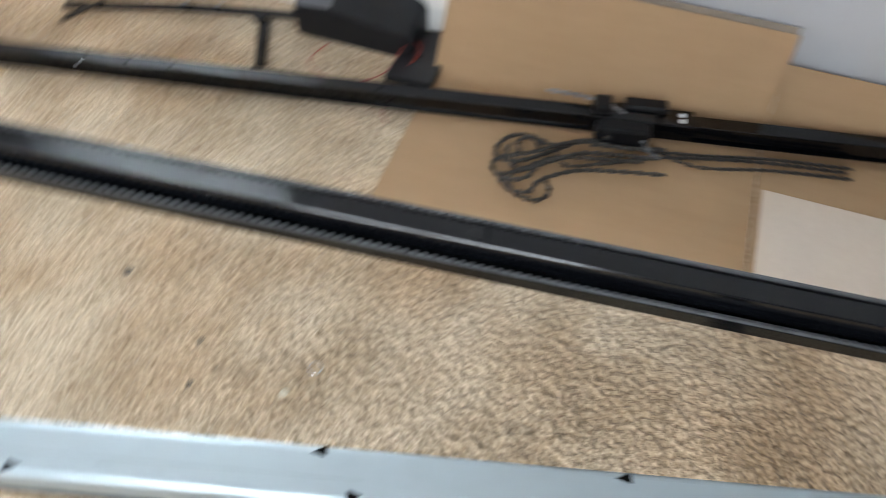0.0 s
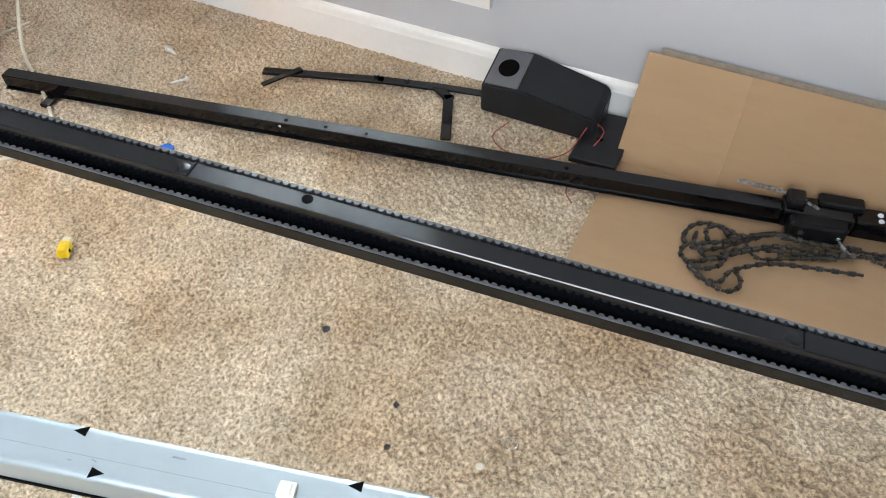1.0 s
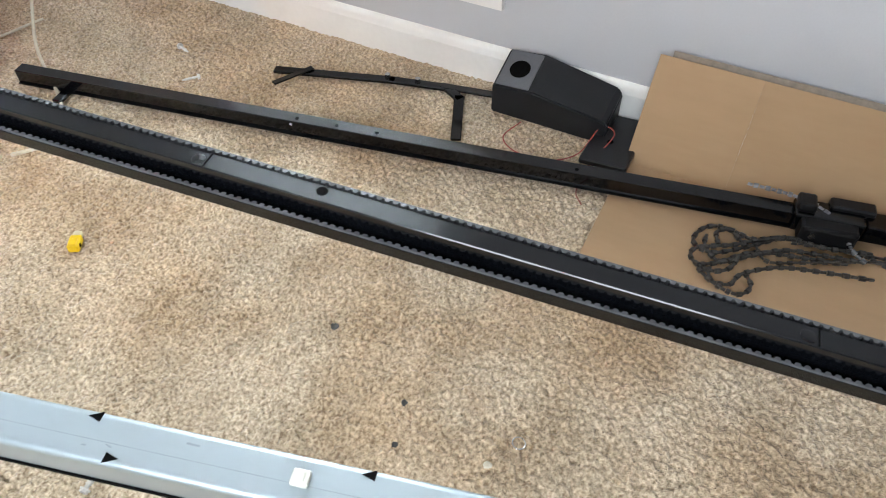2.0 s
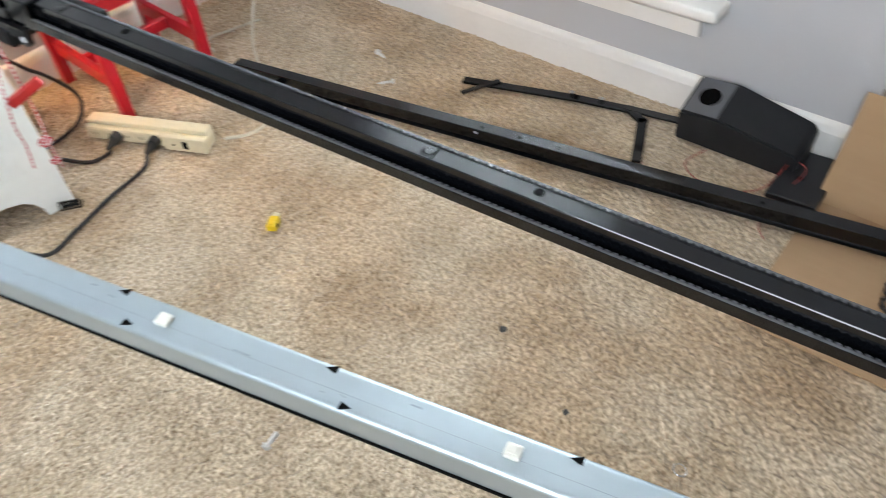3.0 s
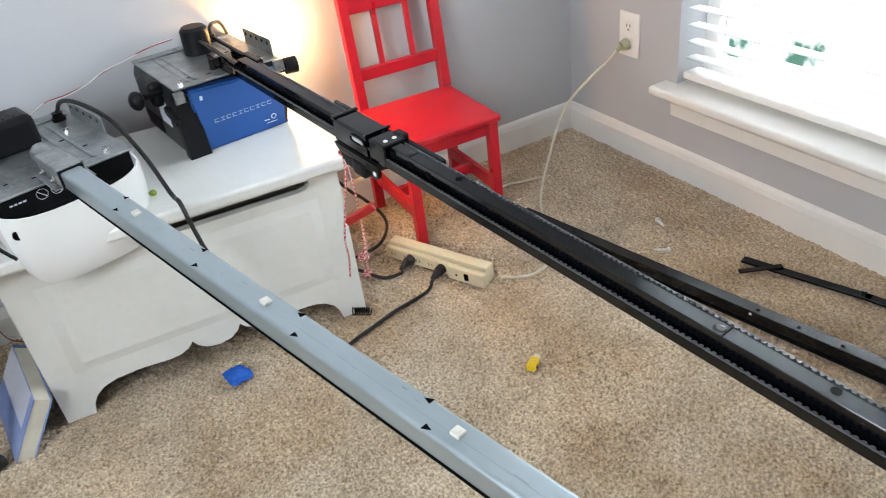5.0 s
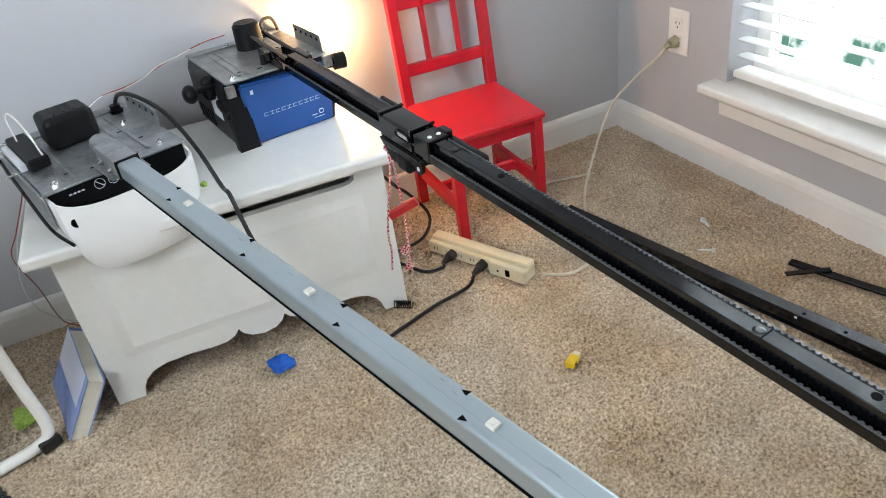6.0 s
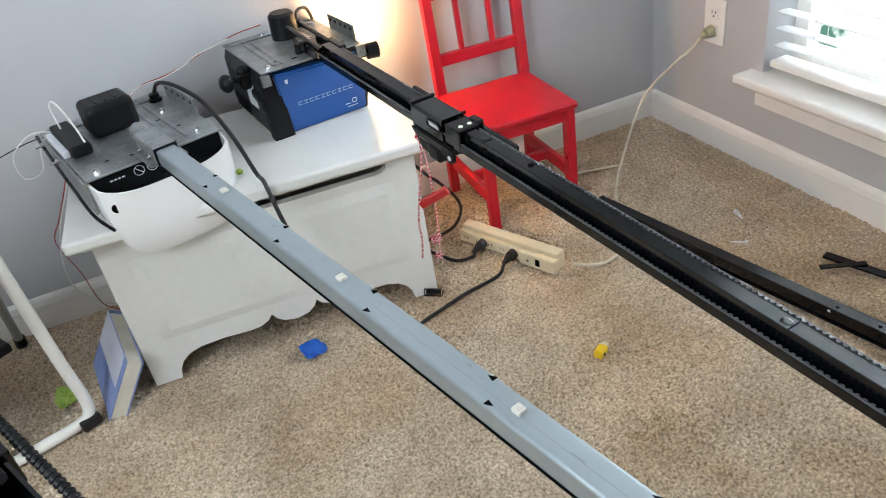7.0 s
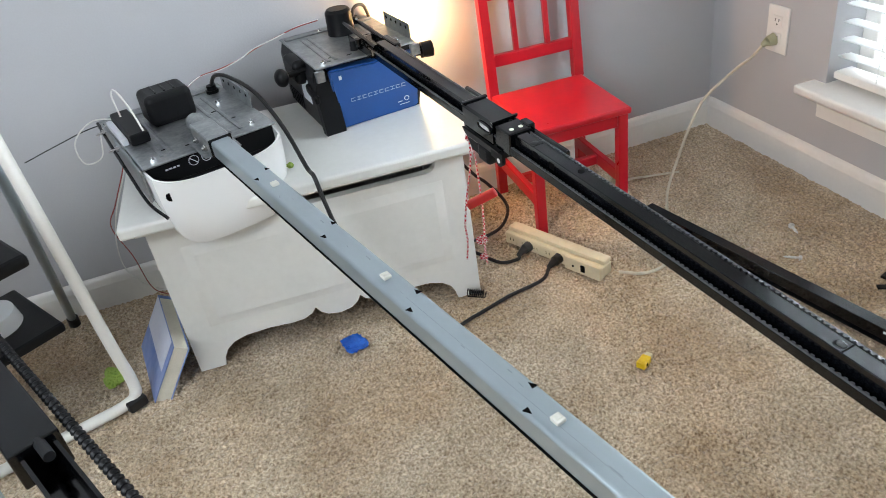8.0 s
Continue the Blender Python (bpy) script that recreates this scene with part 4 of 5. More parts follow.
# ---------------------------------------------------------------- outlet, power strip and cables
def outlet():
    o = thing("wall_outlet", pose(0, -0.247, 0.332), "white duplex wall outlet with one plug in it", "outlet")
    part("cover_plate", box(B(), -0.006, -0.0003, -0.036, 0.036, -0.058, 0.058, 0.003, 2), TRIM, o)
    for z in (0.021, -0.021):
        r = part("receptacle", box(B(), -0.0085, -0.006, -0.016, 0.016, z - 0.014, z + 0.014, 0.0012, 1), TRIM, o)
        for y in (-0.006, 0.006):
            part("slot", box(B(), -0.0089, -0.0083, y - 0.0012, y + 0.0012, z - 0.001, z + 0.007), DARK, r)
        part("ground_hole", cyl(B(), (-0.0089, 0, z - 0.007), (-0.0083, 0, z - 0.007), 0.0024, n=10), DARK, r)


outlet()
PL = Vector((-0.0095, -0.245, 0.309))
cord = thing("extension_cord", Matrix.Translation(PL), "cream extension cord from the outlet down to the power strip", "cord")
part("plug", cyl(cyl(B(), (0, 0, 0), (-0.018, 0.003, -0.003), 0.016, 0.012, n=18), (-0.018, 0.003, -0.003), (-0.030, 0.008, -0.012), 0.011, 0.005, n=14), PLUGG, cord, "olive cream plug")
run = [(-0.036, -0.238, 0.298), (-0.055, -0.224, 0.268), (-0.093, -0.21, 0.239), (-0.166, -0.2, 0.184), (-0.217, -0.215, 0.136), (-0.295, -0.27, 0.077), (-0.353, -0.315, 0.030),
       (-0.385, -0.356, 0.006), (-0.44, -0.45, 0.004), (-0.50, -0.535, 0.004), (-0.533, -0.561, 0.005), (-0.585, -0.565, 0.007), (-0.634, -0.541, 0.014)]
part("cable", tube(B(), [Vector(p) - PL for p in run], 0.0036, 8, 10), CORDW, cord)
stub = [(-0.255, -0.222, 0.003), (-0.286, -0.212, 0.003), (-0.33, -0.200, 0.003), (-0.38, -0.185, 0.003), (-0.405, -0.200, 0.003), (-0.42, -0.24, 0.003)]
part("cable", tube(B(), [Vector(p) - PL for p in stub], 0.003, 8, 8), CORDW, cord)


def power_strip():
    a, b = Vector((-0.769, -0.270, 0)), Vector((-0.653, -0.523, 0))
    d = b - a
    m = Matrix.Translation((a + b) / 2) @ Matrix.Rotation(math.atan2(d.y, d.x), 4, "Z")
    l = d.length / 2
    s = thing("power_strip", m, "cream plastic power strip lying on the carpet with two plugs", "power strip")
    part("body", box(B(), -l, l, -0.020, 0.018, 0.0, 0.030, 0.003, 2), CREAM, s)
    part("back_ridge", box(B(), -l + 0.002, l - 0.002, -0.008, 0.020, 0.028, 0.040, 0.003, 2), CREAM, s, "stepped ridge")
    part("switch_block", box(B(), l - 0.095, l + 0.002, -0.029, -0.017, 0.0, 0.034, 0.003, 2), CREAM, s)
    part("rocker_switch", box(B(), l - 0.050, l - 0.038, -0.0305, -0.0275, 0.008, 0.026, 0.001, 1), DARK, s, "dark rocker switch")
    part("reset_button", cyl(B(), (l - 0.070, -0.0305, 0.016), (l - 0.070, -0.0285, 0.016), 0.0025, n=10), DARK, s)
    for k in range(5):
        x = -l + 0.022 + 0.036 * k
        r = part("socket", box(B(), x - 0.013, x + 0.013, -0.0208, -0.0195, 0.004, 0.026, 0.0005, 1), CREAM, s)
        for dx in (-0.005, 0.004):
            part("slot", box(B(), x + dx, x + dx + 0.0014, -0.0213, -0.0205, 0.012, 0.019), DARK, r)
    return s, m, l


ps, PM, PLEN = power_strip()


def black_cord(name, label, x, pts, top=None):
    """A moulded plug in the strip's face and its cable."""
    start = PM @ Vector((x, -0.0215, 0.016))
    t = thing(name, Matrix.Translation(start), label, "cord")
    inv = Matrix.Translation(-start)
    out = PM.to_3x3() @ Vector((0, -1, 0))
    part("plug", cyl(cyl(B(), (0, 0, 0), out * 0.016, 0.0125, 0.0115, n=18), out * 0.016, out * 0.040 + Vector((0, 0, -0.004)), 0.010, 0.005, n=14), RUBBER, t)
    part("cable", tube(B(), [out * 0.036 + Vector((0, 0, -0.004))] + [inv @ Vector(p) for p in pts], 0.0042, 8, 10), RUBBER, t)
    return t


black_cord("electric_cable", "black electric cable from the power strip up to an opener", PLEN - 0.115,
           [(-0.789, -0.474, 0.008), (-0.875, -0.487, 0.006), (-0.966, -0.513, 0.006), (-1.04, -0.535, 0.016), (-1.10, -0.528, 0.10), (-1.160, -0.515, 0.20), (-1.198, -0.490, 0.285),
            (-1.210, -0.474, 0.345), (-1.216, -0.458, 0.396), (-1.221, -0.42, 0.400), (-1.236, -0.33, 0.451), (-1.263, -0.24, 0.498), (-1.302, -0.18, 0.524), (-1.328, -0.135, 0.520), (-1.341, -0.112, 0.492)])
black_cord("electric_cable", "black electric cable looping behind the toy chest", -PLEN + 0.075,
           [(-0.80, -0.372, 0.008), (-0.838, -0.360, 0.006), (-0.866, -0.303, 0.006), (-0.882, -0.268, 0.006), (-0.864, -0.242, 0.006), (-0.823, -0.240, 0.007), (-0.775, -0.225, 0.010),
            (-0.735, -0.180, 0.018), (-0.732, -0.150, 0.040), (-0.761, -0.12, 0.082), (-0.788, -0.10, 0.110), (-0.845, -0.06, 0.20), (-0.86, -0.03, 0.33)])
wires = thing("bell_wire", pose(-1.2, -0.03, 0.45), "thin twisted red and white wire along the wall", "wire")
part("red_strand", tube(B(), [(0.119, -0.02, 0.108), (0.07, 0.000, 0.098), (0.017, -0.000, 0.086), (-0.03, 0.0, 0.073), (-0.066, -0.000, 0.060), (-0.11, 0.0, 0.050), (-0.157, 0.0, 0.044), (-0.195, -0.05, 0.040)], 0.0013, 6, 8), COPPER, wires)
part("white_strand", tube(B(), [(0.119, -0.02, 0.110), (0.07, 0.002, 0.098), (0.017, -0.002, 0.086), (-0.03, 0.0, 0.075), (-0.066, -0.002, 0.060), (-0.11, 0.0, 0.048), (-0.157, 0.0, 0.044), (-0.195, -0.05, 0.040)], 0.0013, 6, 8), WHITEW, wires)
wl = thing("bell_wire", pose(-1.55, -0.17, 0.482), "loose white and red wires hanging from the opener", "wire")
part("white_strand", tube(B(), [(0.03, 0.02, 0.0), (-0.03, 0.03, 0.01), (-0.075, 0.02, -0.02), (-0.07, 0.0, -0.06), (-0.035, 0.0, -0.055), (-0.02, 0.02, -0.01), (0.02, 0.02, 0.005)], 0.0015, 6, 8), WHITEW, wl)
part("dark_strand", tube(B(), [(0.03, 0.02, 0.0), (-0.04, 0.05, -0.01), (-0.12, 0.09, -0.04), (-0.20, 0.12, -0.07)], 0.0012, 6, 8), RUBBER, wl)
part("red_strand", tube(B(), [(0.02, -0.05, -0.02), (0.003, -0.08, -0.06), (-0.04, -0.05, -0.14), (-0.07, -0.02, -0.20), (-0.06, 0.02, -0.30), (-0.06, 0.09, -0.43), (-0.03, 0.11, -0.478)], 0.0012, 6, 8), COPPER, wl)
part("white_strand", tube(B(), [(0.02, -0.05, -0.02), (0.006, -0.08, -0.06), (-0.05, -0.04, -0.17), (-0.085, 0.02, -0.283), (-0.085, 0.06, -0.37), (-0.05, 0.11, -0.45), (0.0, 0.12, -0.478)], 0.0013, 6, 8), WHITEW, wl)
spool = thing("wire_spool", pose(-0.855, -0.10, 0), "coil of pale wire beside the chest", "wire")
for k in range(4):
    bm = B()
    ring = [(0.004 * k, 0.042 * math.cos(u), 0.046 + 0.042 * math.sin(u)) for u in np.linspace(0, 2 * math.pi, 25)]
    part("turn", tube(bm, ring, 0.0034, 6, 1), WHITEW, spool)


# ---------------------------------------------------------------- floor clutter by the window wall
a4, b4 = Vector((-0.440, -0.360, 0.030)), Vector((-0.088, -2.314, 0.052))
R4 = rail_frame(a4, b4)
fr = thing("floor_rail", R4, "black steel opener rail lying on the carpet", "rail")
part("rail", prism(B(), [(-0.0135, -0.001), (-0.0125, 0.0), (0.0125, 0.0), (0.0135, -0.001), (0.0135, -0.027), (0.018, -0.0275), (0.018, -0.030), (-0.018, -0.030), (-0.018, -0.0275), (-0.0135, -0.027)], -2.6, 0.0), BLACKM, fr)
part("end_foot", box(B(), -0.055, -0.012, -0.128, -0.108, -0.030, -0.021, 0.002, 1), BLACKM, fr)
for y in (-0.62, -0.70, -0.78, -1.15):
    part("hole", cyl(B(), (-0.003, y, -0.001), (-0.003, y, 0.0005), 0.0035, n=12), DARK, fr)
part("paint_chip", box(B(), -0.0139, -0.0134, -0.613, -0.608, -0.010, -0.005), PRINT, fr)
ft = thing("rail_trolley", R4 @ pose(0, -1.56, 0), "black trolley on the floor rail with chain ends", "trolley")
part("sleeve", box(B(), -0.022, 0.022, -0.06, 0.05, -0.030, 0.006, 0.004, 2), BLACKM, ft)
part("release_block", box(B(), -0.045, -0.012, -0.05, 0.04, -0.033, 0.004, 0.006, 2), BLACKP, ft)
part("clamp", box(B(), -0.014, 0.020, 0.018, 0.048, 0.004, 0.022, 0.005, 2), BLACKP, ft)
part("clamp", box(B(), 0.004, 0.030, -0.075, -0.005, -0.004, 0.014, 0.003, 1), BLACKP, ft)
pl = part("rivet_plate", box(B(), -0.020, 0.020, -0.12, -0.062, -0.030, 0.004, 0.002, 1), BLACKM, ft)
for x in (-0.008, 0.006):
    part("rivet", cyl(B(), (x, -0.10, 0.003), (x, -0.10, 0.006), 0.005, 0.004, n=14), PRINT, pl, "pale rivet head")
part("pivot_pin", cyl(B(), (-0.048, 0.02, -0.012), (-0.044, 0.02, -0.012), 0.006, n=14), CHROME, ft)


def link_path(bm, pts, r=0.0042):
    """A limp chain: short barrel links one after another along a smooth path."""
    path = smooth_path(pts, 14)
    acc = [path[0]]
    for p in path[1:]:
        if (p - acc[-1]).length >= 0.0078:
            acc.append(p)
    for i, (a, b) in enumerate(zip(acc, acc[1:])):
        d = (b - a) * 0.5
        k = 1.0 if i % 2 else 0.62
        cyl(bm, a + d * 0.15, b - d * 0.15, r * k, r * k, n=8)
    return bm


pile = thing("chain_pile", pose(-0.268, -1.85, 0.008), "tangled oily black chain heaped on cardboard", "chain")
Z = 0.006
runs = [
    [(0.06, 0.00, Z), (0.01, 0.05, Z), (-0.03, 0.10, Z), (-0.02, 0.135, Z), (0.02, 0.125, Z), (0.035, 0.09, Z), (0.0, 0.055, Z + 0.006)],
    [(0.04, -0.10, Z), (0.02, -0.02, Z), (0.0, 0.04, Z), (-0.05, 0.09, Z), (-0.07, 0.115, Z), (-0.095, 0.08, Z), (-0.10, 0.045, Z), (-0.075, 0.03, Z), (-0.05, 0.045, Z)],
    [(0.05, -0.12, Z + 0.005), (0.035, -0.05, Z + 0.005), (0.02, 0.0, Z + 0.005), (-0.02, 0.05, Z + 0.005), (-0.045, 0.085, Z), (-0.02, 0.115, Z), (0.01, 0.118, Z)],
    [(0.130, -0.42, Z), (0.105, -0.28, Z), (0.065, -0.14, Z), (0.03, -0.07, Z), (0.01, -0.03, Z), (-0.01, 0.02, Z), (0.03, 0.05, Z + 0.004)],
    [(0.142, -0.43, Z), (0.118, -0.30, Z), (0.085, -0.18, Z), (0.06, -0.08, Z + 0.005), (0.05, -0.01, Z)],
    [(0.055, -0.02, Z + 0.008), (0.03, 0.03, Z + 0.008), (-0.005, 0.075, Z + 0.006), (-0.03, 0.125, Z), (-0.055, 0.130, Z), (-0.075, 0.10, Z + 0.004), (-0.06, 0.07, Z + 0.006), (-0.02, 0.06, Z + 0.008)],
    [(0.07, -0.13, Z + 0.010), (0.05, -0.06, Z + 0.010), (0.045, 0.0, Z + 0.010), (0.02, 0.045, Z + 0.008), (0.03, 0.085, Z + 0.004), (0.015, 0.105, Z + 0.004), (-0.015, 0.095, Z + 0.004)],
    [(0.02, -0.14, Z + 0.004), (0.0, -0.06, Z + 0.004), (-0.02, 0.0, Z + 0.004), (-0.06, 0.05, Z + 0.004), (-0.085, 0.06, Z), (-0.09, 0.09, Z), (-0.06, 0.10, Z + 0.004)],
    [(0.118, -0.43, Z), (0.092, -0.30, Z), (0.060, -0.19, Z), (0.07, -0.12, Z), (0.07, -0.04, Z)],
]
for k, run in enumerate(runs):
    part("chain_run", link_path(B(), run, 0.0044 if k < 3 or 4 < k < 8 else 0.0036), CHAIN, pile)
# this length takes the lit copy of the chain steel
part("bright_chain", link_path(B(), [(0.112, 0.085, 0.046), (0.112, 0.02, 0.050), (0.108, -0.03, 0.046), (0.085, -0.075, 0.036), (0.06, -0.10, 0.018), (0.045, -0.13, 0.012)], 0.0042), CHAINLIT, pile, "length of chain in paler steel, coloured as if lit")

# folded cardboard: flat on the carpet, its far side leaning up the wall
def sheet(bm, prof, y0, y1, t=0.004):
    top = [(x, z + t) for x, z in prof]
    return prism(bm, list(prof) + top[::-1], y0, y1)


cb = thing("cardboard_sheet", pose(0, 0, 0), "brown cardboard spread on the carpet and leaning on the wall", "cardboard")
prof = [(-0.46, 0.0), (-0.34, 0.001), (-0.25, 0.001), (-0.142, 0.006), (-0.085, 0.085), (-0.028, 0.166)]
steep = [(-0.46, 0.0), (-0.34, 0.001), (-0.25, 0.001), (-0.085, 0.003), (-0.062, 0.066), (-0.028, 0.166)]


def warped(p0, p1, y0, y1, t=0.004):
    """A sheet whose profile changes from p0 to p1 along its length."""
    bm = B()
    ends = [[bm.verts.new((x, y, z)) for x, z in list(p) + [(x, z + t) for x, z in p][::-1]] for p, y in ((p0, y0), (p1, y1))]
    n = len(ends[0])
    bm.faces.new(ends[0])
    bm.faces.new(ends[1][::-1])
    for k in range(n):
        bm.faces.new((ends[0][k], ends[1][k], ends[1][(k + 1) % n], ends[0][(k + 1) % n]))
    return bm


part("panel", sheet(B(), prof, -1.555, -1.7355), CARD, cb)
part("panel", warped(prof, steep, -1.7357, -2.132), CARD, cb)
part("backing_sheet", sheet(B(), [(-0.030, 0.120), (-0.015, 0.172)], -1.575, -2.13, 0.003), CARDGREY, cb, "grey-edged layer behind")
part("flap", sheet(B(), [(-0.43, -0.001), (-0.30, 0.0), (-0.072, 0.001), (-0.052, 0.045), (-0.022, 0.105)], -2.136, -2.75), CARD, cb, "shaded cardboard flap")
wb = thing("white_sheet", pose(-0.33, -2.40, 0.0045), "white corrugated sheet lying on the cardboard", "cardboard")
part("sheet", box(B(), -0.085, 0.115, -0.35, 0.255, 0.0, 0.004, 0.001, 1), PAPER, wb)


def speaker_box():
    """A low dark box against the wall: its top falls towards the room, then along its length."""
    t = thing("sensor_box", pose(-0.060, -1.385, 0), "dark grey plastic box with a round recess on its slanted top", "box")
    ends = [(0.115, 0.062, 0.092), (0.038, 0.070, 0.100), (-0.108, 0.052, 0.072), (-0.118, 0.044, 0.060)]
    bm = B()
    rings = [[bm.verts.new(v) for v in ((-0.046, y, 0), (-0.046, y, lo), (0.044, y, hi), (0.044, y, 0))] for y, lo, hi in ends]
    bm.faces.new(rings[0])
    bm.faces.new(rings[-1][::-1])
    for a, b in zip(rings, rings[1:]):
        for k in range(4):
            bm.faces.new((a[k], b[k], b[(k + 1) % 4], a[(k + 1) % 4]))
    bmesh.ops.bevel(bm, geom=list(bm.edges), offset=0.003, segments=2, affect="EDGES")
    part("shell", bm, GREYP, t)
    u, v = Vector((0.090, 0, 0.030)).normalized(), Vector((0, 0.077, -0.008)).normalized()
    n = u.cross(v).normalized()
    v = n.cross(u)
    c = Vector((-0.001, 0.0765, 0.081))
    face = Matrix(((u.x, v.x, n.x, c.x), (u.y, v.y, n.y, c.y), (u.z, v.z, n.z, c.z), (0, 0, 0, 1)))
    part("face_plate", box(B(), -0.043, 0.043, -0.034, 0.034, -0.001, 0.0016, 0.0008, 1, face), LIGHTGREYP, t)
    part("recess", cyl(B(), c + n * 0.001, c + n * 0.0024, 0.0205, n=28), DARK, t, "round dark recess")
    return t


speaker_box()
pt = thing("steel_plate", pose(-0.108, -1.522, 0.018, -4, 5, 0), "small grey steel plate with a bolt hole", "bracket")
part("plate", box(B(), -0.082, 0.085, -0.045, 0.042, -0.008, 0.004, 0.002, 1), GREYP, pt)
part("hole", cyl(B(), (-0.01, 0.005, 0.003), (-0.01, 0.005, 0.0045), 0.006, n=14), DARK, pt)
wr = thing("thin_wire", pose(-0.15, -1.36, 0.004), "thin dark red wire curled on the carpet", "wire")
part("strand", tube(B(), [(0.03, 0.02, 0.004), (-0.02, 0.035, 0.0), (-0.05, 0.0, 0.0), (-0.05, -0.06, 0.0), (-0.01, -0.11, 0.004), (0.05, -0.13, 0.03), (0.04, -0.16, 0.03), (-0.03, -0.14, 0.008), (-0.10, -0.14, 0.001), (-0.13, -0.16, 0.001)], 0.0012, 6, 8), COPPER, wr)
arm = thing("door_arm", pose(-0.15, -1.05, 0.006), "flat black steel door arm with a bent end", "bracket")
part("bar", strap(B(), [(-0.035, 0.232, 0), (0.040, 0.0, 0), (0.067, -0.112, 0)], 0.020, 0.007), BLACKM, arm)
part("bent_leg", strap(B(), [(0.067, -0.112, 0), (0.046, -0.150, 0), (-0.066, -0.197, 0)], 0.020, 0.007), BLACKM, arm)
part("extension", strap(B(), [(0.067, -0.105, 0.001), (0.090, -0.225, 0.001)], 0.018, 0.006), BLACKM, arm)
part("fork", strap(B(), [(-0.080, 0.206, 0.005), (-0.006, 0.168, 0.006)], 0.014, 0.004), BLACKM, arm)
for x, y in ((0.038, 0.013), (0.052, -0.050)):
    part("bolt", cyl(B(), (x + 0.006, y, 0.003), (x + 0.006, y, 0.009), 0.006, n=6), CHROME, arm)


def screw(x, y, yaw, length=0.038, r=0.0024):
    t = thing("screw", pose(x, y, 0.008, 0, 0, yaw), "loose zinc lag screw on the carpet", "screw", "loose screws")
    part("head", cyl(cyl(B(), (0, 0, 0), (0.004, 0, 0), 0.0058, n=6), (0.004, 0, 0), (0.0052, 0, 0), 0.0072, n=14), ZINC, t)
    bm = cyl(B(), (0.005, 0, 0), (length * 0.85, 0, 0), r, n=10)
    cyl(bm, (length * 0.85, 0, 0), (length, 0, 0), r, 0.0004, n=10)
    for k in range(6):
        cyl(bm, (0.012 + 0.0028 * k, 0, 0), (0.0128 + 0.0028 * k, 0, 0), r * 1.4, n=10)
    part("shank", bm, ZINC, t)


screw(-0.208, -0.576, -108)
screw(-0.2775, -0.689, 140)
screw(-1.058, -1.128, 8, 0.030, 0.0032)
sp = thing("coil_spring", pose(-0.935, -0.447, 0.011, 0, 0, -38), "small black coil spring on the carpet", "spring")
part("coil", tube(B(), [(-0.02 + 0.040 * k / 96, 0.0085 * math.cos(k * 0.524), 0.0085 * math.sin(k * 0.524)) for k in range(97)], 0.0014, 6, 1), BLACKM, sp)
yc = thing("wire_connector", pose(-0.742, -0.802, 0.006, 0, 0, 30), "small yellow plastic wire connector with clear end", "connector")
part("body", box(B(), -0.014, 0.014, -0.009, 0.009, -0.006, 0.008, 0.002, 2), YELLOW, yc)
part("lever", box(B(), -0.012, 0.004, -0.007, 0.007, 0.008, 0.011, 0.001, 1), YELLOW, yc)
part("clear_end", box(B(), 0.014, 0.025, -0.007, 0.007, -0.004, 0.006, 0.002, 2), CREAM, yc)
part("dark_slot", box(B(), -0.006, 0.0, -0.0092, -0.0088, -0.003, 0.004), DARK, yc)


def crumple(r, seed, flat=0.7, rough=1.0):
    bm = B()
    bmesh.ops.create_icosphere(bm, subdivisions=4 if rough > 1 else 3, radius=r)
    for v in bm.verts:
        n = noise.noise(v.co * (2.4 / r * 0.5) + Vector((seed, 0, 0)))
        v.co *= 1 + 0.34 * n + 0.22 * noise.noise(v.co * (5.5 * rough / r * 0.5) + Vector((seed, 4, 0)))
        v.co.z *= flat
    return bm


solo("plastic_wrapper", crumple(0.025, 3, 0.45, 1.9), BLUEW, "crumpled shiny blue plastic wrapper on the carpet", "wrapper", pose(-1.222, -0.470, 0.008))
solo("foam_ball", crumple(0.021, 9, 0.9, 2.2), GREEN, "knobbly lime green foam ball", "toy", pose(-1.711, -0.327, 0.016))
solo("plastic_ring", tube(B(), [(0.009 * math.cos(u), 0.009 * math.sin(u), 0) for u in np.linspace(0, 2 * math.pi, 21)], 0.0010, 6, 1), CHROME, "thin split ring on the carpet", "ring", pose(-0.744, -1.597, 0.002, 8, 5, 0))
for x, y, r, s in ((-0.689, -1.272, 0.006, 2), (-0.757, -1.429, 0.0045, 5), (-0.819, -1.448, 0.004, 8), (-0.790, -1.572, 0.0055, 12)):
    solo("carpet_lint", crumple(r, s, 0.25), CHAIN if s != 12 else CORDW, "small speck of lint caught in the carpet", "lint", pose(x, y, -0.001), group="carpet specks")

# ---------------------------------------------------------------- book, step stool
bk = thing("book", pose(-1.634, -0.437, 0.001, 0, 34, 6), "blue and white hardback book leaning on the chest", "book")
part("front_cover", box(B(), -0.0022, 0.0, 0.0, 0.205, 0.0, 0.134, 0.0008, 1), BOOKB, bk)
part("cover_band", box(B(), -0.0030, -0.0022, 0.02, 0.204, 0.062, 0.133), BOOKW, bk, "pale upper cover")
part("back_cover", box(B(), 0.028, 0.0302, 0.0, 0.205, 0.0, 0.134, 0.0008, 1), BOOKB, bk)
part("page_block", box(B(), 0.0003, 0.0277, 0.003, 0.200, 0.003, 0.131), PAGES, bk)
part("spine", box(B(), -0.0022, 0.0302, 0.2055, 0.2075, 0.0, 0.134), BOOKB, bk)

stool = thing("step_stool", pose(-1.80, -0.36, 0), "white tubular folding step stool with black steps", "stool")
OX, OY = 1.80, 0.36
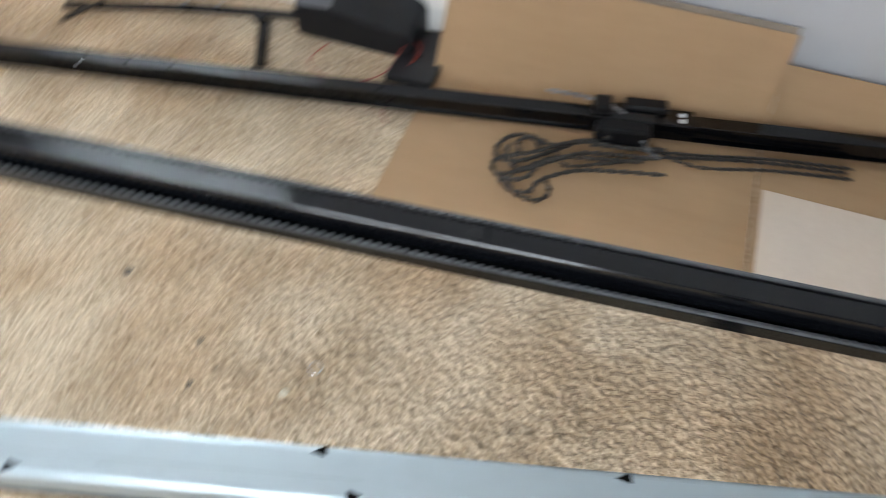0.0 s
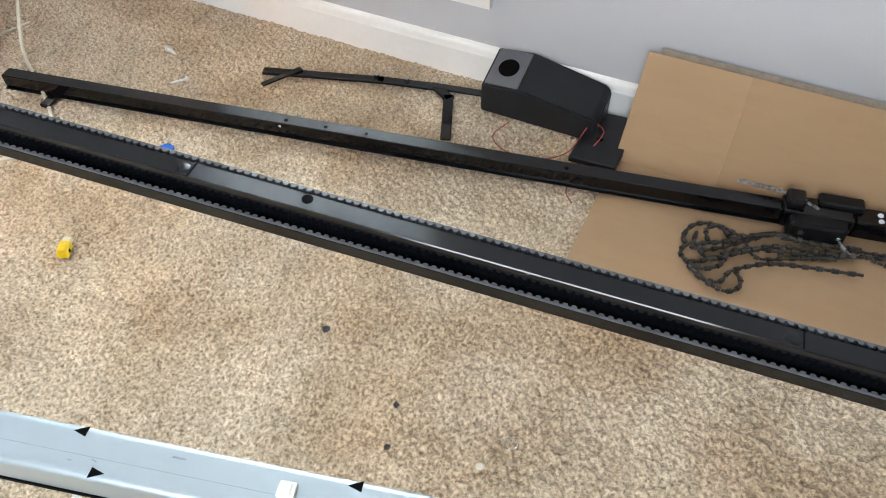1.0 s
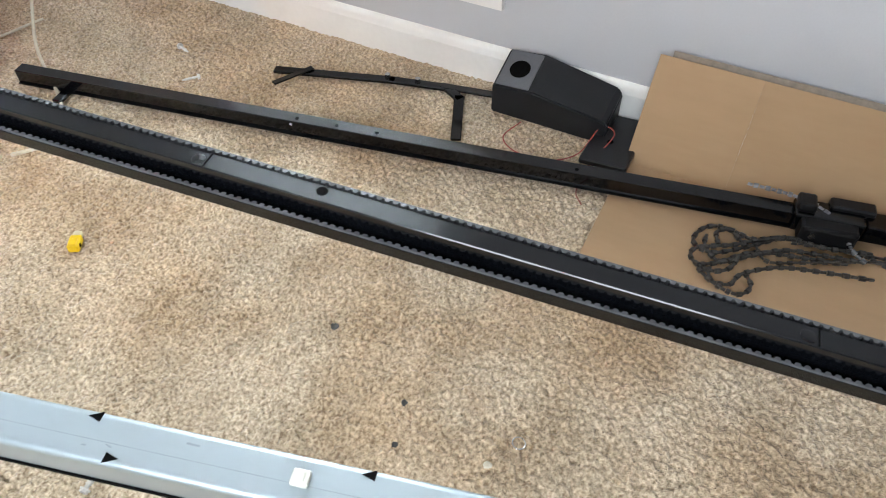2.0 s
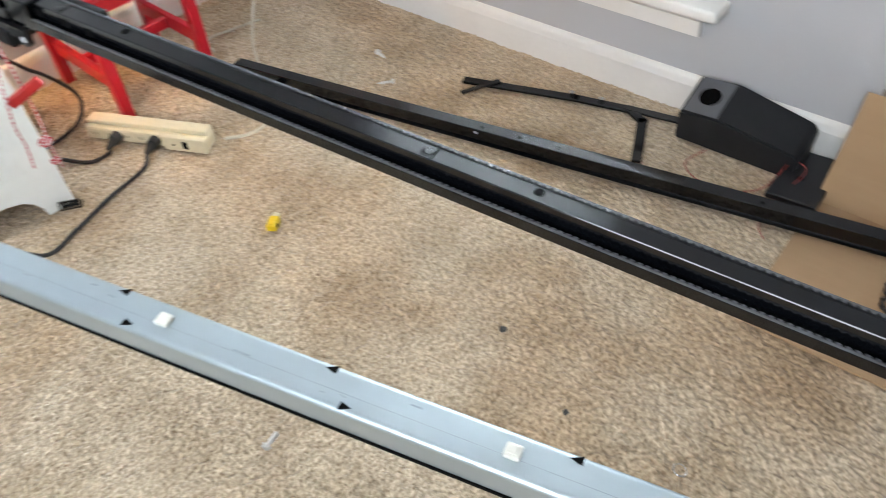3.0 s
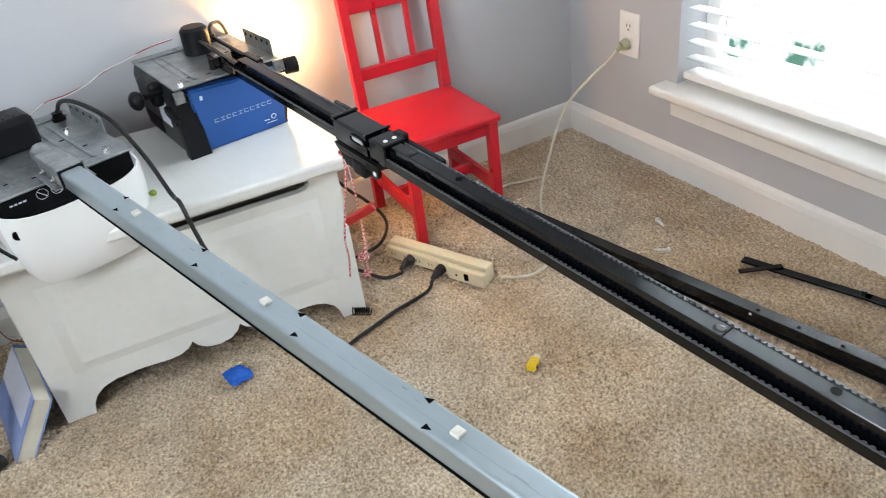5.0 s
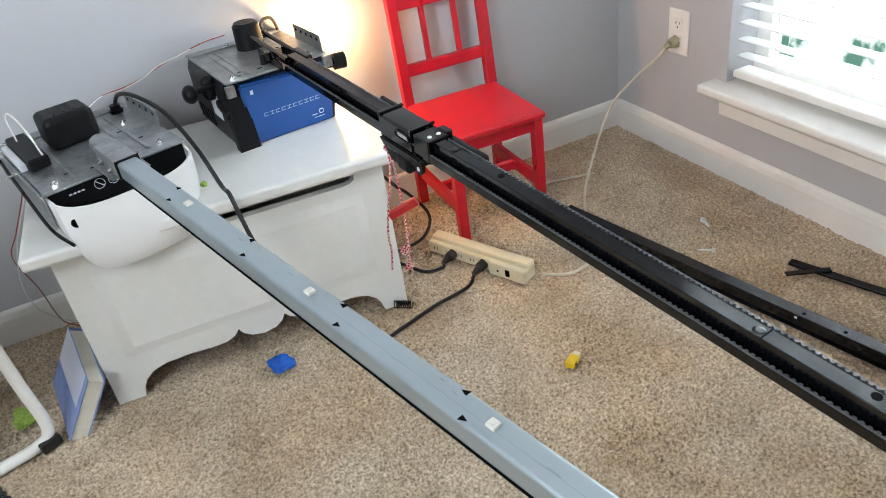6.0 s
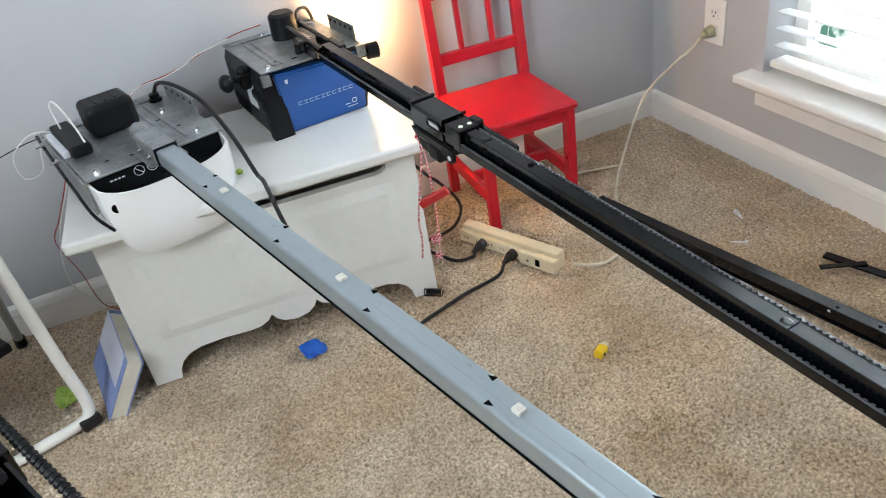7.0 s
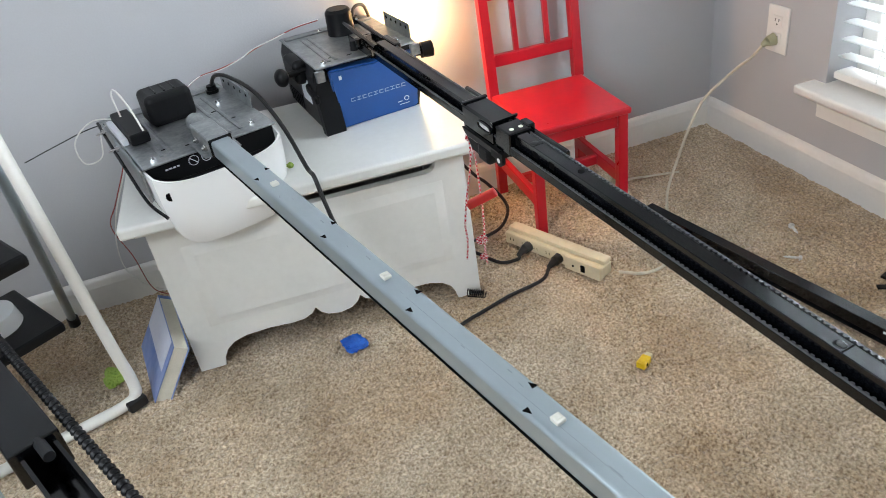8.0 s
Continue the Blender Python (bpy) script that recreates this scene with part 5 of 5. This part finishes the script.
def S(x, y, z):
    return (x + OX, y + OY, z)


part("front_frame", tube(B(), [S(-1.688, -0.41, 0.62), S(-1.678, -0.41, 0.40), S(-1.668, -0.41, 0.15), S(-1.662, -0.41, 0.06), S(-1.665, -0.418, 0.025), S(-1.69, -0.428, 0.0125), S(-1.765, -0.452, 0.0125), S(-1.90, -0.492, 0.0125),
                               S(-2.02, -0.53, 0.0125), S(-2.045, -0.54, 0.03), S(-2.055, -0.545, 0.08), S(-2.075, -0.555, 0.40), S(-2.095, -0.565, 0.62)], 0.0115, 12, 8), TUBEW, stool, "bent white front tube")
part("rubber_foot", box(B(), -0.020, 0.020, -0.012, 0.012, 0.0, 0.022, 0.004, 2, Matrix.Translation(S(-1.668, -0.428, 0.0)) @ Matrix.Rotation(radians(30), 4, "Z")), RUBBER, stool)
for dx, dy in ((0.0, 0.0), (-0.34, -0.20)):
    leg = part("back_leg", tube(B(), [S(-1.808 + dx, -0.05 + dy, 0.012), S(-1.775 + dx, -0.16 + dy, 0.22), S(-1.735 + dx, -0.30 + dy, 0.46), S(-1.72 + dx, -0.38 + dy, 0.58)], 0.0095, 10, 6), RAILS, stool)
    part("rubber_tip", cyl(B(), S(-1.808 + dx, -0.05 + dy, 0.0), S(-1.806 + dx, -0.055 + dy, 0.022), 0.013, n=16), RUBBER, leg)
SM = Matrix.Rotation(radians(30), 4, "Z")
part("lower_step", box(B(), -0.30, 0.015, 0.05, 0.27, 0.0, 0.020, 0.006, 2, Matrix.Translation(S(-1.72, -0.43, 0.19)) @ SM), BLACKP, stool, "black ribbed lower step")
part("upper_step", box(B(), -0.33, -0.02, -0.02, 0.17, 0.0, 0.025, 0.008, 2, Matrix.Translation(S(-1.70, -0.44, 0.385)) @ SM), BLACKP, stool, "black upper step")
solo("white_disc", cyl(B(), (0, 0, 0), (0, 0, 0.030), 0.055, 0.050, n=40), WHITEP, "round white plastic disc on the stool step", "disc", pose(-1.865, -0.325, 0.2105))

solo("bottle_cap", crumple(0.014, 21, 0.5), BLUEW, "small blue plastic scrap on the carpet", "scrap", pose(-0.469, -0.788, 0.004))
solo("foam_scrap", crumple(0.007, 31, 0.7), GREEN, "small lime green foam scrap on the chest lid", "scrap", pose(-1.246, -0.367, TOP + 0.004))
